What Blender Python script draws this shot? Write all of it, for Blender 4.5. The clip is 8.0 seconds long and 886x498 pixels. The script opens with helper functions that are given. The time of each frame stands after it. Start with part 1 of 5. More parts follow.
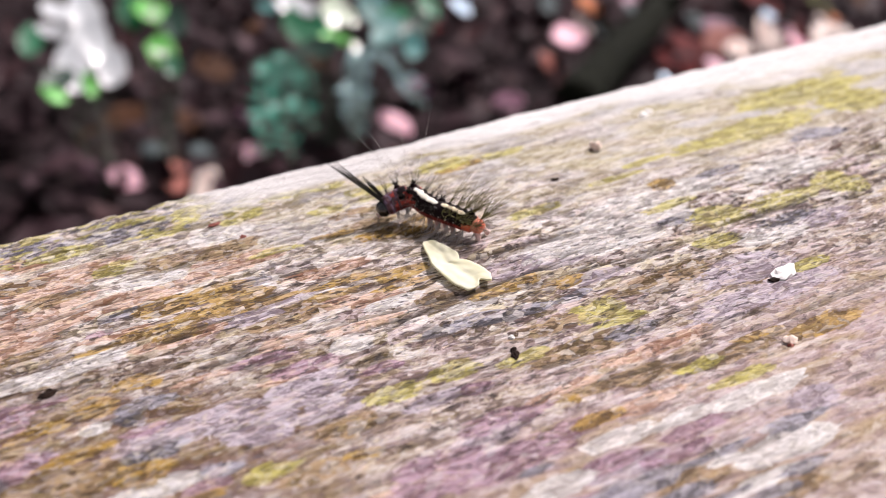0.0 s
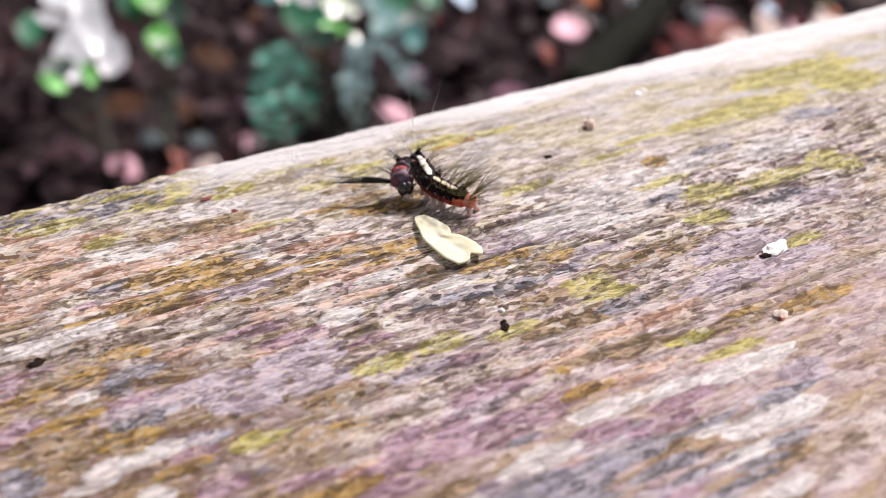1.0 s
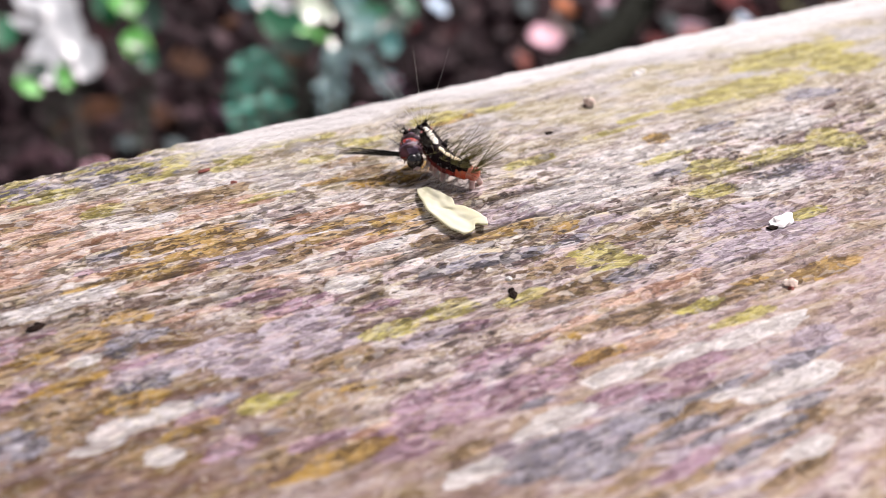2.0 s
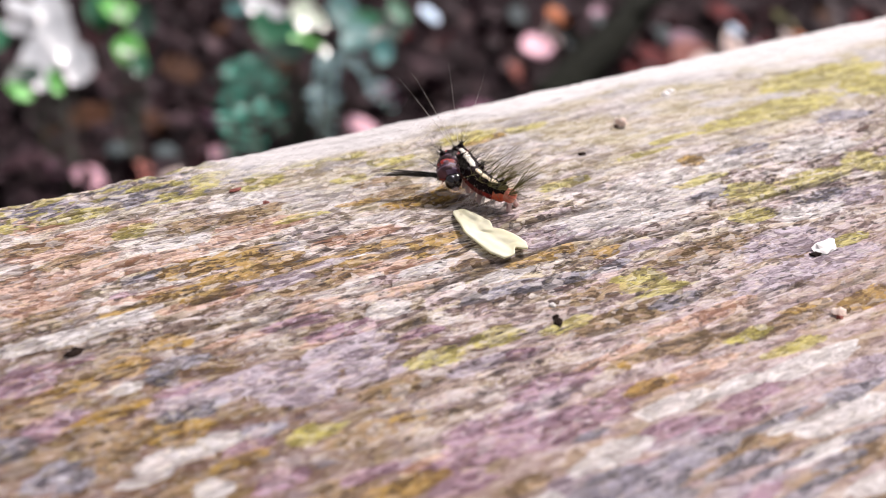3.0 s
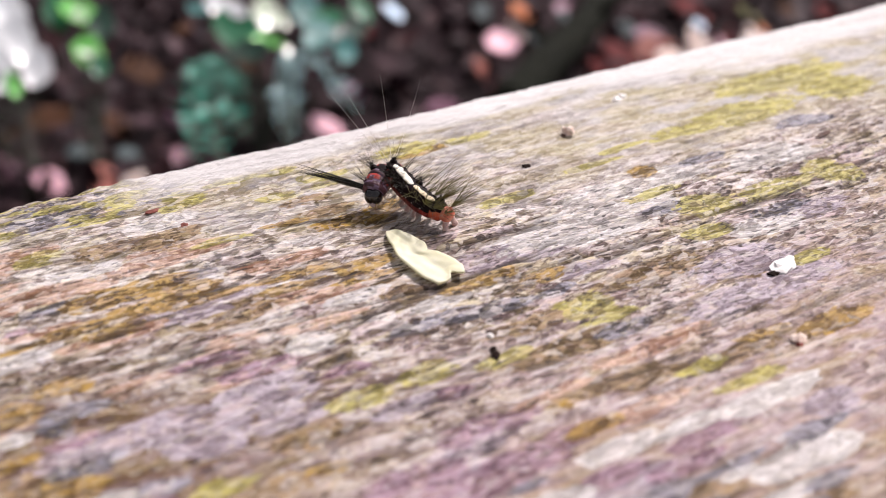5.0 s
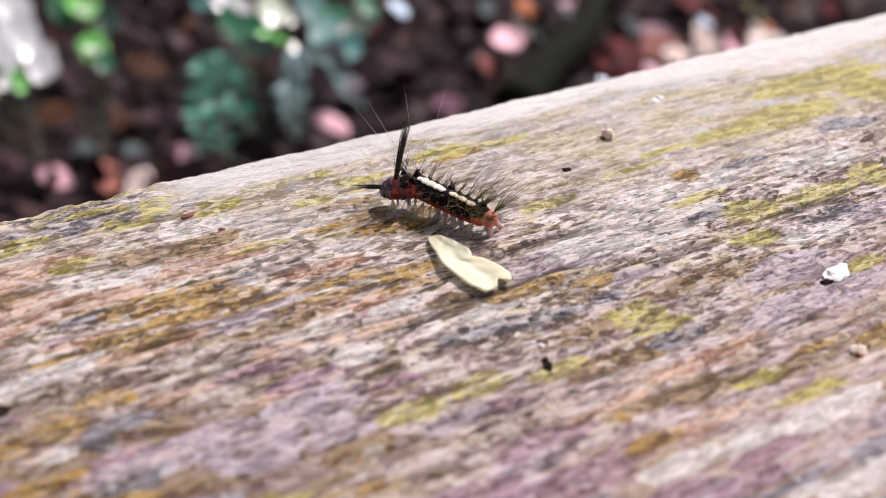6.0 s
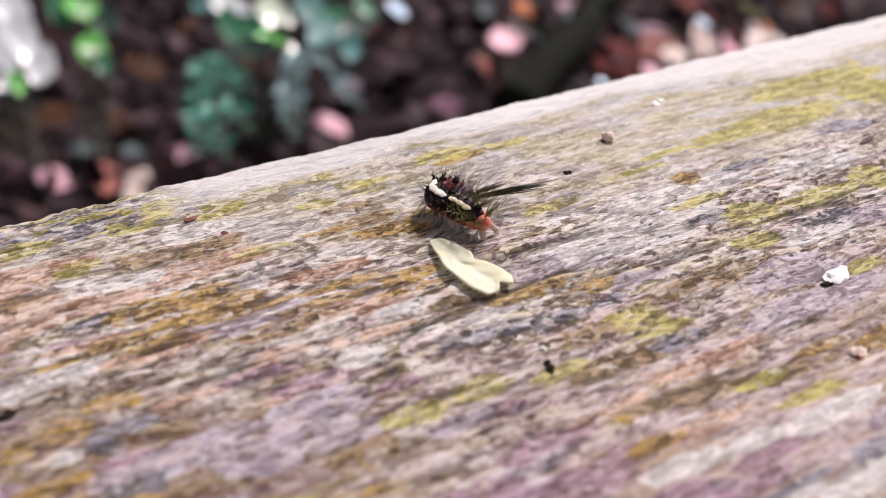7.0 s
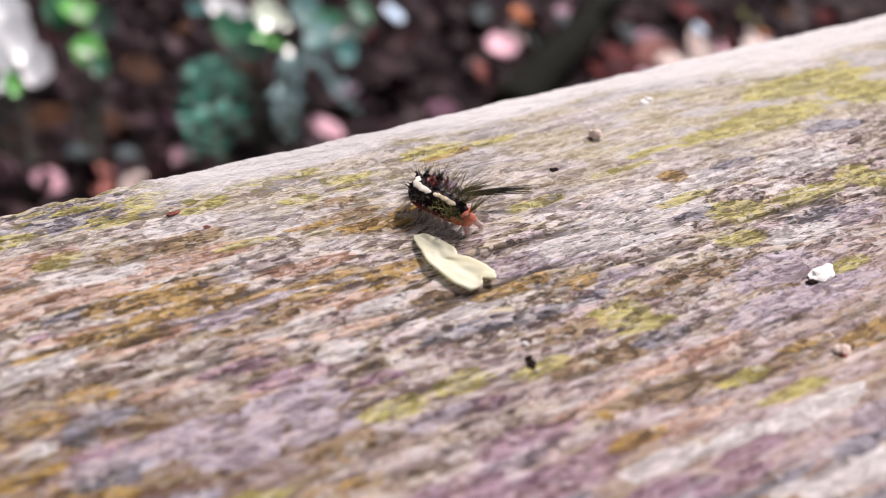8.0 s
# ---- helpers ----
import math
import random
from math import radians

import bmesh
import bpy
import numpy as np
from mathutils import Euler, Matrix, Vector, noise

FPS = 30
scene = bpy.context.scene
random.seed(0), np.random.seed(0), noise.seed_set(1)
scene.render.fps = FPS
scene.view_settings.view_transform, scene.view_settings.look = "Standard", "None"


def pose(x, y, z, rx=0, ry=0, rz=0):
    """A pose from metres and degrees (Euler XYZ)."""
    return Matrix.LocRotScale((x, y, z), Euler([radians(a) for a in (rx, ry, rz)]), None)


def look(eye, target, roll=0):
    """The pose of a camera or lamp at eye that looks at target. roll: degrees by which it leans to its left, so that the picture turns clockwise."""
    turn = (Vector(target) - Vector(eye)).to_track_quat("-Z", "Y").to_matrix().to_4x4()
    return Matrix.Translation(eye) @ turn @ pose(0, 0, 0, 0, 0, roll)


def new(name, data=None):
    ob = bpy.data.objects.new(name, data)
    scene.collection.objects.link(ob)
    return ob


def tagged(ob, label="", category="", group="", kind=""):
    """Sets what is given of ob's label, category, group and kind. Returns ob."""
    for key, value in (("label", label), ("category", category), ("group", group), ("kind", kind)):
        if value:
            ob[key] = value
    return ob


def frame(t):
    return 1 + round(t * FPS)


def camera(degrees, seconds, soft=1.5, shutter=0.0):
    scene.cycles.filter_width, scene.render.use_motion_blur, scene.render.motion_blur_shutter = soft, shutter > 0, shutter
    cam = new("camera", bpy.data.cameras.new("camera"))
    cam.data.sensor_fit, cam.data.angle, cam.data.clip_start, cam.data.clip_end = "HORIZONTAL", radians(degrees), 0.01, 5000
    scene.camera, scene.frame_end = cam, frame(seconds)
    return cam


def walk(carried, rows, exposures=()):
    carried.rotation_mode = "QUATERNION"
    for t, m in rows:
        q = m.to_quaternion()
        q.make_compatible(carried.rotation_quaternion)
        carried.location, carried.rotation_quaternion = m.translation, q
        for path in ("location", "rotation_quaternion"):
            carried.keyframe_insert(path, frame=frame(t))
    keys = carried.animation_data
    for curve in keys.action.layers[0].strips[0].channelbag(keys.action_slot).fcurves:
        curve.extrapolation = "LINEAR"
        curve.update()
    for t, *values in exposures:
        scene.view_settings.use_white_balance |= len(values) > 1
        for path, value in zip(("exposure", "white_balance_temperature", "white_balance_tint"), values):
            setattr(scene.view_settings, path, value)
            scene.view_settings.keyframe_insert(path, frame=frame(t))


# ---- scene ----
cam = camera(38.0, 8.0, soft=0.8)
cam.data.dof.use_dof = True
cam.data.dof.focus_distance = 0.144
cam.data.dof.aperture_fstop = 26.0

walk(cam, [
    (0.0, pose(-0.07523, -0.12154, 0.06995, 63.070, 1.144, -31.972)),
    (0.5, pose(-0.07667, -0.12167, 0.06936, 62.922, 0.996, -31.889)),
    (1.0, pose(-0.07485, -0.12269, 0.06792, 62.750, 0.849, -31.839)),
    (1.2, pose(-0.07488, -0.12226, 0.06936, 63.016, 1.019, -31.789)),
    (2.3, pose(-0.08117, -0.11964, 0.06168, 63.279, -0.275, -33.038)),
    (2.5, pose(-0.08297, -0.11746, 0.06272, 63.439, -0.324, -32.979)),
    (3.0, pose(-0.08136, -0.11557, 0.06367, 63.531, -0.645, -33.081)),
    (3.5, pose(-0.07812, -0.11458, 0.06238, 63.534, -0.932, -33.701)),
    (4.0, pose(-0.07735, -0.11148, 0.06123, 63.361, -0.814, -34.225)),
    (4.5, pose(-0.07316, -0.11016, 0.06231, 63.449, -0.463, -34.593)),
    (4.7, pose(-0.07198, -0.10971, 0.06216, 63.458, -0.430, -34.663)),
    (5.8, pose(-0.07337, -0.10480, 0.05989, 63.140, -0.639, -34.638)),
    (6.0, pose(-0.07384, -0.10362, 0.06101, 63.245, -0.573, -34.524)),
    (6.5, pose(-0.07348, -0.10270, 0.06255, 63.381, -0.542, -34.680)),
    (7.0, pose(-0.07442, -0.10380, 0.06154, 63.274, -0.523, -34.625)),
    (7.5, pose(-0.07323, -0.10439, 0.06113, 63.465, -0.775, -34.675)),
    (8.0, pose(-0.07313, -0.10428, 0.06026, 63.499, -0.937, -34.611)),
], [(0.0, -0.15, 6500, 20.0), (3.5, -0.15, 6500, 20.0), (4.7, -0.17, 6500, 20.0), (5.8, -0.27, 6500, 21.0), (8.0, -0.34, 6500, 21.5)])

# ---- light ----
world = bpy.data.worlds.new("sky")
scene.world = world
world.use_nodes = True
wn, wl = world.node_tree.nodes, world.node_tree.links
sky = wn.new("ShaderNodeTexSky")
sky.sky_type = 'NISHITA'
sky.sun_disc = False
sky.sun_elevation = radians(48.5)
sky.sun_rotation = radians(73)
sky.air_density, sky.dust_density, sky.ozone_density = 1.0, 4.0, 1.0
wn["Background"].inputs["Strength"].default_value = 0.12
# thin high cloud: the sky's blue is washed out
veil = wn.new("ShaderNodeHueSaturation")
veil.inputs["Saturation"].default_value = 0.2
wl.new(sky.outputs[0], veil.inputs["Color"])
wl.new(veil.outputs[0], wn["Background"].inputs["Color"])

sun = new("sun", bpy.data.lights.new("sun", 'SUN'))
sun.data.energy, sun.data.angle, sun.data.color = 4.9, radians(4.5), (1.0, 0.96, 0.90)
sun.matrix_world = look((0.68, 0.20, 0.80), (0, 0, 0))
scene.view_settings.exposure = -0.08


# ---- materials ----
def material(name, rough=0.6, spec=0.4):
    m = bpy.data.materials.new(name)
    m.use_nodes = True
    b = m.node_tree.nodes["Principled BSDF"]
    b.inputs["Roughness"].default_value = rough
    b.inputs["Specular IOR Level"].default_value = spec
    return m, m.node_tree.nodes, m.node_tree.links, b


def noise_node(n, l, vec, scale, detail=3.0, rough=0.55):
    t = n.new("ShaderNodeTexNoise")
    t.inputs["Scale"].default_value, t.inputs["Detail"].default_value, t.inputs["Roughness"].default_value = scale, detail, rough
    l.new(vec, t.inputs["Vector"])
    return t.outputs["Fac"]


def mapped(n, l, vec, scale):
    m = n.new("ShaderNodeMapping")
    m.inputs["Scale"].default_value = scale
    l.new(vec, m.inputs["Vector"])
    return m.outputs[0]


def ramp_node(n, l, fac, stops):
    r = n.new("ShaderNodeValToRGB")
    els = r.color_ramp.elements
    while len(els) < len(stops):
        els.new(0.5)
    for e, (p, c) in zip(els, stops):
        e.position, e.color = p, (*c, 1)
    l.new(fac, r.inputs[0])
    return r.outputs[0]


def math_node(n, l, op, a, b, clamp=False):
    m = n.new("ShaderNodeMath")
    m.operation, m.use_clamp = op, clamp
    for i, v in enumerate((a, b)):
        if isinstance(v, (int, float)):
            m.inputs[i].default_value = v
        else:
            l.new(v, m.inputs[i])
    return m.outputs[0]


def mix_node(n, l, fac, a, b, blend='MIX'):
    m = n.new("ShaderNodeMix")
    m.data_type, m.blend_type = 'RGBA', blend
    for i, v in ((0, fac), (6, a), (7, b)):
        if isinstance(v, (int, float)):
            m.inputs[i].default_value = v
        elif isinstance(v, tuple):
            m.inputs[i].default_value = (*v, 1)
        else:
            l.new(v, m.inputs[i])
    return m.outputs[2]


def range_node(n, l, v, lo, hi, to_lo=0.0, to_hi=1.0):
    m = n.new("ShaderNodeMapRange")
    m.interpolation_type = 'SMOOTHSTEP'
    for i, x in enumerate((lo, hi, to_lo, to_hi), 1):
        m.inputs[i].default_value = x
    l.new(v, m.inputs[0])
    return m.outputs[0]


def bump_node(n, l, b, height, dist, strength=1.0, normal=None):
    m = n.new("ShaderNodeBump")
    m.inputs["Strength"].default_value, m.inputs["Distance"].default_value = strength, dist
    l.new(height, m.inputs["Height"])
    if normal is not None:
        l.new(normal, m.inputs["Normal"])
    l.new(m.outputs[0], b.inputs["Normal"])
    return m.outputs[0]


def wood_material():
    m, n, l, b = material("weathered_wood", 0.85, 0.25)
    P = n.new("ShaderNodeTexCoord").outputs["Object"]
    warp = n.new("ShaderNodeTexNoise")
    warp.inputs["Scale"].default_value, warp.inputs["Detail"].default_value = 220, 4.0
    l.new(P, warp.inputs["Vector"])
    off = n.new("ShaderNodeVectorMath")
    off.operation = 'MULTIPLY_ADD'
    l.new(warp.outputs["Color"], off.inputs[0])
    off.inputs[1].default_value = (0.0034, 0.0015, 0.0015)
    l.new(P, off.inputs[2])
    Q = off.outputs[0]
    grain = noise_node(n, l, mapped(n, l, Q, (135, 760, 300)), 1.0, 5.0, 0.68)
    fine = noise_node(n, l, mapped(n, l, Q, (950, 2300, 1500)), 1.0, 4.0, 0.7)
    blot = noise_node(n, l, mapped(n, l, Q, (70, 200, 140)), 1.0, 4.0, 0.65)
    chunk = noise_node(n, l, mapped(n, l, P, (330, 560, 400)), 1.0, 4.0, 0.6)

    def flakes(sx, sy):
        f = n.new("ShaderNodeTexVoronoi")
        f.inputs["Scale"].default_value = 1.0
        v = mapped(n, l, Q, (sx, sy, 700))
        l.new(v, f.inputs["Vector"])
        s = n.new("ShaderNodeSeparateColor")
        l.new(f.outputs["Color"], s.inputs[0])
        e = n.new("ShaderNodeTexVoronoi")
        e.feature = 'DISTANCE_TO_EDGE'
        e.inputs["Scale"].default_value = 1.0
        l.new(v, e.inputs["Vector"])
        return s.outputs, e.outputs["Distance"]
    big, _ = flakes(240, 640)
    small, small_edge = flakes(620, 1300)
    tiny, _ = flakes(1500, 2900)
    # grey-brown weathered grain
    def centred(v, k):
        return math_node(n, l, 'MULTIPLY', math_node(n, l, 'SUBTRACT', v, 0.5), k)
    tone = math_node(n, l, 'ADD', centred(grain, 1.35), 0.52)
    for v, k in ((fine, 0.38), (big[0], 0.36), (small[0], 0.66), (tiny[0], 0.52)):
        tone = math_node(n, l, 'ADD', tone, centred(v, k))
    # worn smooth towards the far end and under the near lichen
    calm = n.new("ShaderNodeAttribute")
    calm.attribute_name = "calm"
    tone = math_node(n, l, 'ADD', tone, math_node(n, l, 'MULTIPLY', calm.outputs["Fac"], math_node(n, l, 'SUBTRACT', 0.46, tone)))
    col = ramp_node(n, l, tone, [(0.05, (0.060, 0.042, 0.034)), (0.27, (0.235, 0.178, 0.152)), (0.50, (0.455, 0.382, 0.346)), (0.88, (0.78, 0.73, 0.70))])
    # every flake leans a little to another tint
    rugged = range_node(n, l, calm.outputs["Fac"], 0.0, 0.55, 1.0, 0.35)
    def tint(col, v, lo, hi, k, dark, light):
        return mix_node(n, l, math_node(n, l, 'MULTIPLY', range_node(n, l, v, lo, hi), math_node(n, l, 'MULTIPLY', rugged, k)), col, mix_node(n, l, range_node(n, l, tone, 0.15, 0.9), dark, light))
    col = tint(col, big[1], 0.55, 0.95, 0.50, (0.14, 0.085, 0.10), (0.55, 0.38, 0.42))
    col = tint(col, big[2], 0.60, 0.92, 0.50, (0.14, 0.10, 0.035), (0.56, 0.45, 0.19))
    # a thin olive film towards the far edge; brown tint and shade painted nearer
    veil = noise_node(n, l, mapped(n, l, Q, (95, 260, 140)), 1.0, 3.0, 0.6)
    film, brown_shade = n.new("ShaderNodeAttribute"), n.new("ShaderNodeAttribute")
    film.attribute_name, brown_shade.attribute_name = "film", "brown_shade"
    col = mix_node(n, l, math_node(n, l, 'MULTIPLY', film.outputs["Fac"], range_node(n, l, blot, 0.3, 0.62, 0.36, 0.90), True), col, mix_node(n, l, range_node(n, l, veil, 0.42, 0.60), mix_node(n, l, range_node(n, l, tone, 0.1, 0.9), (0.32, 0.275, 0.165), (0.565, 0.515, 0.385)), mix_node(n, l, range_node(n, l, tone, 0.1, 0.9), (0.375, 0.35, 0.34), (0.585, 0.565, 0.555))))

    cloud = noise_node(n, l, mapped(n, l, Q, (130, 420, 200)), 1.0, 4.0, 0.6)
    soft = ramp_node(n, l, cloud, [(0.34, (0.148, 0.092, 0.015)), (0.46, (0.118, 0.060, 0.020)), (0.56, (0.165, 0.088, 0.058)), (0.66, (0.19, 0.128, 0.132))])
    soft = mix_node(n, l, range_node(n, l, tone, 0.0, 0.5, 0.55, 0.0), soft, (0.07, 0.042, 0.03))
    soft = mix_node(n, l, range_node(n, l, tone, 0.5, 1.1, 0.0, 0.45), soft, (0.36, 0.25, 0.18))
    shade_mix = math_node(n, l, 'MULTIPLY', brown_shade.outputs["Fac"], range_node(n, l, blot, 0.3, 0.6, 0.78, 0.97))
    col = mix_node(n, l, shade_mix, col, soft)

    # a thin even lichen on the near part
    near = n.new("ShaderNodeAttribute")
    near.attribute_name = "near"
    skin = ramp_node(n, l, cloud, [(0.36, (0.34, 0.235, 0.11)), (0.47, (0.41, 0.285, 0.24)), (0.56, (0.44, 0.325, 0.36)), (0.66, (0.53, 0.455, 0.43))])
    skin = mix_node(n, l, range_node(n, l, tone, 0.0, 0.55, 0.6, 0.0), skin, (0.17, 0.125, 0.115))
    col = mix_node(n, l, math_node(n, l, 'MULTIPLY', near.outputs["Fac"], range_node(n, l, blot, 0.3, 0.62, 0.35, 0.85)), col, skin)

    # stains and growths, each broken up along the grain
    def stain(col, name, colour, colour2, top=0.9, frayed=1.0):
        a = n.new("ShaderNodeAttribute")
        a.attribute_name = name
        mask = a.outputs["Fac"]
        for v, k in ((chunk, 0.9), (grain, 0.3), (big[1], 0.18), (small[2], 0.30), (tiny[0], 0.16)):
            mask = math_node(n, l, 'ADD', mask, centred(v, k * frayed))
        mask = math_node(n, l, 'MULTIPLY', range_node(n, l, mask, 0.40, 0.56, 0.0, top), range_node(n, l, a.outputs["Fac"], 0.0, 0.2))
        return mix_node(n, l, mask, col, mix_node(n, l, range_node(n, l, tone, 0.12, 0.9), colour, colour2))
    col = stain(col, "peach", (0.26, 0.125, 0.075), (0.68, 0.465, 0.36), 0.84)
    col = stain(col, "tan", (0.085, 0.05, 0.018), (0.36, 0.24, 0.125), 0.88)
    col = stain(col, "lilac", (0.20, 0.155, 0.185), (0.53, 0.455, 0.52), 0.88)
    col = stain(col, "plum", (0.13, 0.066, 0.09), (0.43, 0.275, 0.35), 0.90)
    col = stain(col, "pale", (0.40, 0.37, 0.355), (0.76, 0.73, 0.715), 0.90)
    col = stain(col, "slate", (0.05, 0.048, 0.06), (0.33, 0.315, 0.37), 0.90)
    col = stain(col, "ochre", (0.10, 0.054, 0.010), (0.47, 0.285, 0.055), 0.88)
    col = stain(col, "lime", (0.20, 0.175, 0.034), (0.57, 0.51, 0.125), 0.80, 1.25)
    col = tint(col, small[1], 0.64, 0.92, 0.24, (0.22, 0.135, 0.105), (0.76, 0.54, 0.45))
    col = tint(col, tiny[1], 0.68, 0.92, 0.24, (0.22, 0.17, 0.06), (0.74, 0.63, 0.33))
    col = tint(col, tiny[2], 0.68, 0.92, 0.28, (0.15, 0.135, 0.17), (0.74, 0.71, 0.80))
    # bleached flakes, dark joints between flakes, black pits
    col = mix_node(n, l, math_node(n, l, 'MULTIPLY', math_node(n, l, 'MULTIPLY', rugged, range_node(n, l, small[2], 0.80, 0.96, 0.0, 0.42)), range_node(n, l, brown_shade.outputs["Fac"], 0.0, 1.0, 1.0, 0.35)), col, (0.82, 0.76, 0.73))
    col = mix_node(n, l, range_node(n, l, small_edge, 0.0, 0.10, 0.12, 0.0), col, (0.12, 0.09, 0.08))
    bare = math_node(n, l, 'MULTIPLY', rugged, math_node(n, l, 'MULTIPLY', range_node(n, l, film.outputs["Fac"], 0.0, 1.3, 1.0, 0.15), range_node(n, l, brown_shade.outputs["Fac"], 0.0, 1.0, 1.0, 0.55)))      # films fill cracks and pits
    crack = n.new("ShaderNodeAttribute")
    crack.attribute_name = "crack"
    col = mix_node(n, l, math_node(n, l, 'MULTIPLY', crack.outputs["Fac"], math_node(n, l, 'MULTIPLY', bare, 0.85)), col, (0.045, 0.034, 0.028))
    pit = noise_node(n, l, mapped(n, l, P, (520, 1500, 1200)), 1.0, 3.0, 0.6)
    col = mix_node(n, l, math_node(n, l, 'MULTIPLY', range_node(n, l, pit, 0.575, 0.655, 0.0, 0.85), bare), col, (0.04, 0.032, 0.03))
    # rim colour lifted towards white, standing in for sky light on it
    rim = n.new("ShaderNodeAttribute")
    rim.attribute_name = "rim"
    col = mix_node(n, l, math_node(n, l, 'MULTIPLY', rim.outputs["Fac"], range_node(n, l, fine, 0.3, 0.6, 0.72, 0.96)), col, (0.68, 0.655, 0.645))
    l.new(col, b.inputs["Base Color"])
    h = math_node(n, l, 'ADD', math_node(n, l, 'MULTIPLY', grain, 1.0), math_node(n, l, 'MULTIPLY', fine, 0.45))
    h = math_node(n, l, 'ADD', h, math_node(n, l, 'MULTIPLY', small[0], 0.13))
    h = math_node(n, l, 'SUBTRACT', h, math_node(n, l, 'MULTIPLY', pit, 0.3))
    bump_node(n, l, b, math_node(n, l, 'MULTIPLY', h, rugged), 0.0009, 0.9)
    return m


def plain_material(name, c1, c2, scale, rough=0.6, spec=0.4, bump=0.0, through_light=0.0, coat=0.0, sheen=False):
    """Two close tones broken by noise; through_light lets light pass a thin blade."""
    m, n, l, b = material(name, rough, spec)
    P = n.new("ShaderNodeTexCoord").outputs["Object"]
    f = noise_node(n, l, P, scale, 4.0, 0.6)
    col = ramp_node(n, l, f, [(0.3, c1), (0.7, c2)])
    info = n.new("ShaderNodeObjectInfo")
    hsv = n.new("ShaderNodeHueSaturation")
    l.new(col, hsv.inputs["Color"])
    l.new(range_node(n, l, info.outputs["Random"], 0, 1, 0.85, 1.12), hsv.inputs["Value"])
    l.new(hsv.outputs[0], b.inputs["Base Color"])
    if sheen:
        l.new(hsv.outputs[0], b.inputs["Specular Tint"])
    b.inputs["Coat Weight"].default_value = coat
    b.inputs["Coat Roughness"].default_value = 0.12
    if bump:
        bump_node(n, l, b, noise_node(n, l, P, scale * 3, 4.0), bump)
    if through_light:
        tr = n.new("ShaderNodeBsdfTranslucent")
        l.new(hsv.outputs[0], tr.inputs["Color"])
        mx = n.new("ShaderNodeMixShader")
        mx.inputs[0].default_value = through_light
        l.new(b.outputs[0], mx.inputs[1])
        l.new(tr.outputs[0], mx.inputs[2])
        l.new(mx.outputs[0], n["Material Output"].inputs["Surface"])
    return m


def litter_material():
    m, n, l, b = material("leaf_litter", 0.6, 0.12)
    g = n.new("ShaderNodeNewGeometry")
    col = ramp_node(n, l, g.outputs["Random Per Island"], [
        (0.0, (0.031, 0.016, 0.020)), (0.50, (0.050, 0.023, 0.029)), (0.72, (0.073, 0.027, 0.029)),
        (0.84, (0.048, 0.030, 0.040)), (0.94, (0.078, 0.034, 0.040)), (1.0, (0.11, 0.060, 0.075))])
    P = n.new("ShaderNodeTexCoord").outputs["Object"]
    f = noise_node(n, l, P, 60.0, 4.0, 0.6)
    l.new(mix_node(n, l, range_node(n, l, f, 0.3, 0.7, 0.0, 0.5), col, (0.010, 0.008, 0.008)), b.inputs["Base Color"])
    return m


WOOD = wood_material()
SOIL = plain_material("forest_soil", (0.012, 0.008, 0.009), (0.026, 0.016, 0.018), 14, 0.9, 0.08, 0.02)
LITTER = litter_material()
BLACK = plain_material("black_skin", (0.003, 0.0014, 0.0018), (0.016, 0.005, 0.007), 2500, 0.5, 0.12, 0.00004)
RED = plain_material("red_skin", (0.11, 0.006, 0.007), (0.56, 0.040, 0.020), 1300, 0.5, 0.4, 0.00005)
MAROON = plain_material("maroon_skin", (0.035, 0.004, 0.005), (0.27, 0.024, 0.015), 1300, 0.5, 0.4, 0.00005)
ORANGE = plain_material("orange_skin", (0.70, 0.05, 0.018), (0.90, 0.26, 0.12), 1500, 0.5, 0.4, 0.00005)
BELLY = plain_material("belly_skin", (0.16, 0.07, 0.055), (0.38, 0.20, 0.16), 1500, 0.6, 0.3, 0.00005)
GREY = plain_material("thorax_skin", (0.014, 0.004, 0.007), (0.17, 0.052, 0.075), 1300, 0.34, 0.6, 0.00015)
LAVENDER = plain_material("lavender_fold", (0.10, 0.06, 0.11), (0.36, 0.25, 0.36), 1300, 0.4, 0.5, 0.0001)
TAIL = plain_material("tail_skin", (0.78, 0.085, 0.035), (0.93, 0.50, 0.34), 1100, 0.5, 0.4, 0.00006, 0.15)
CREAM = plain_material("cream_spot", (0.90, 0.83, 0.68), (0.95, 0.92, 0.85), 900, 0.55, 0.3)
YOLK = plain_material("yellow_spot", (0.90, 0.73, 0.48), (0.95, 0.86, 0.68), 900, 0.55, 0.3)
LEGS = plain_material("pale_leg", (0.66, 0.42, 0.37), (0.92, 0.78, 0.74), 1200, 0.5, 0.4, 0, 0.25)
HEAD = plain_material("head_shell", (0.004, 0.003, 0.003), (0.02, 0.012, 0.012), 900, 0.16, 0.6, 0, 0, 0.5)
HAIR_DARK = plain_material("dark_hair", (0.10, 0.094, 0.026), (0.31, 0.29, 0.095), 300, 0.4, 0.5)
HAIR_BLACK = plain_material("black_hair", (0.012, 0.010, 0.008), (0.05, 0.045, 0.03), 300, 0.4, 0.5)
HAIR_PALE = plain_material("pale_hair", (0.62, 0.58, 0.54), (0.90, 0.88, 0.86), 300, 0.35, 0.5, 0, 0.5)
PETAL = plain_material("petal_scrap", (0.85, 0.83, 0.60), (0.93, 0.92, 0.81), 190, 0.5, 0.3, 0.00004, 0.35)
CHIP_WHITE = plain_material("bleached_chip", (0.86, 0.83, 0.80), (0.95, 0.94, 0.92), 500, 0.7, 0.2, 0.0001)
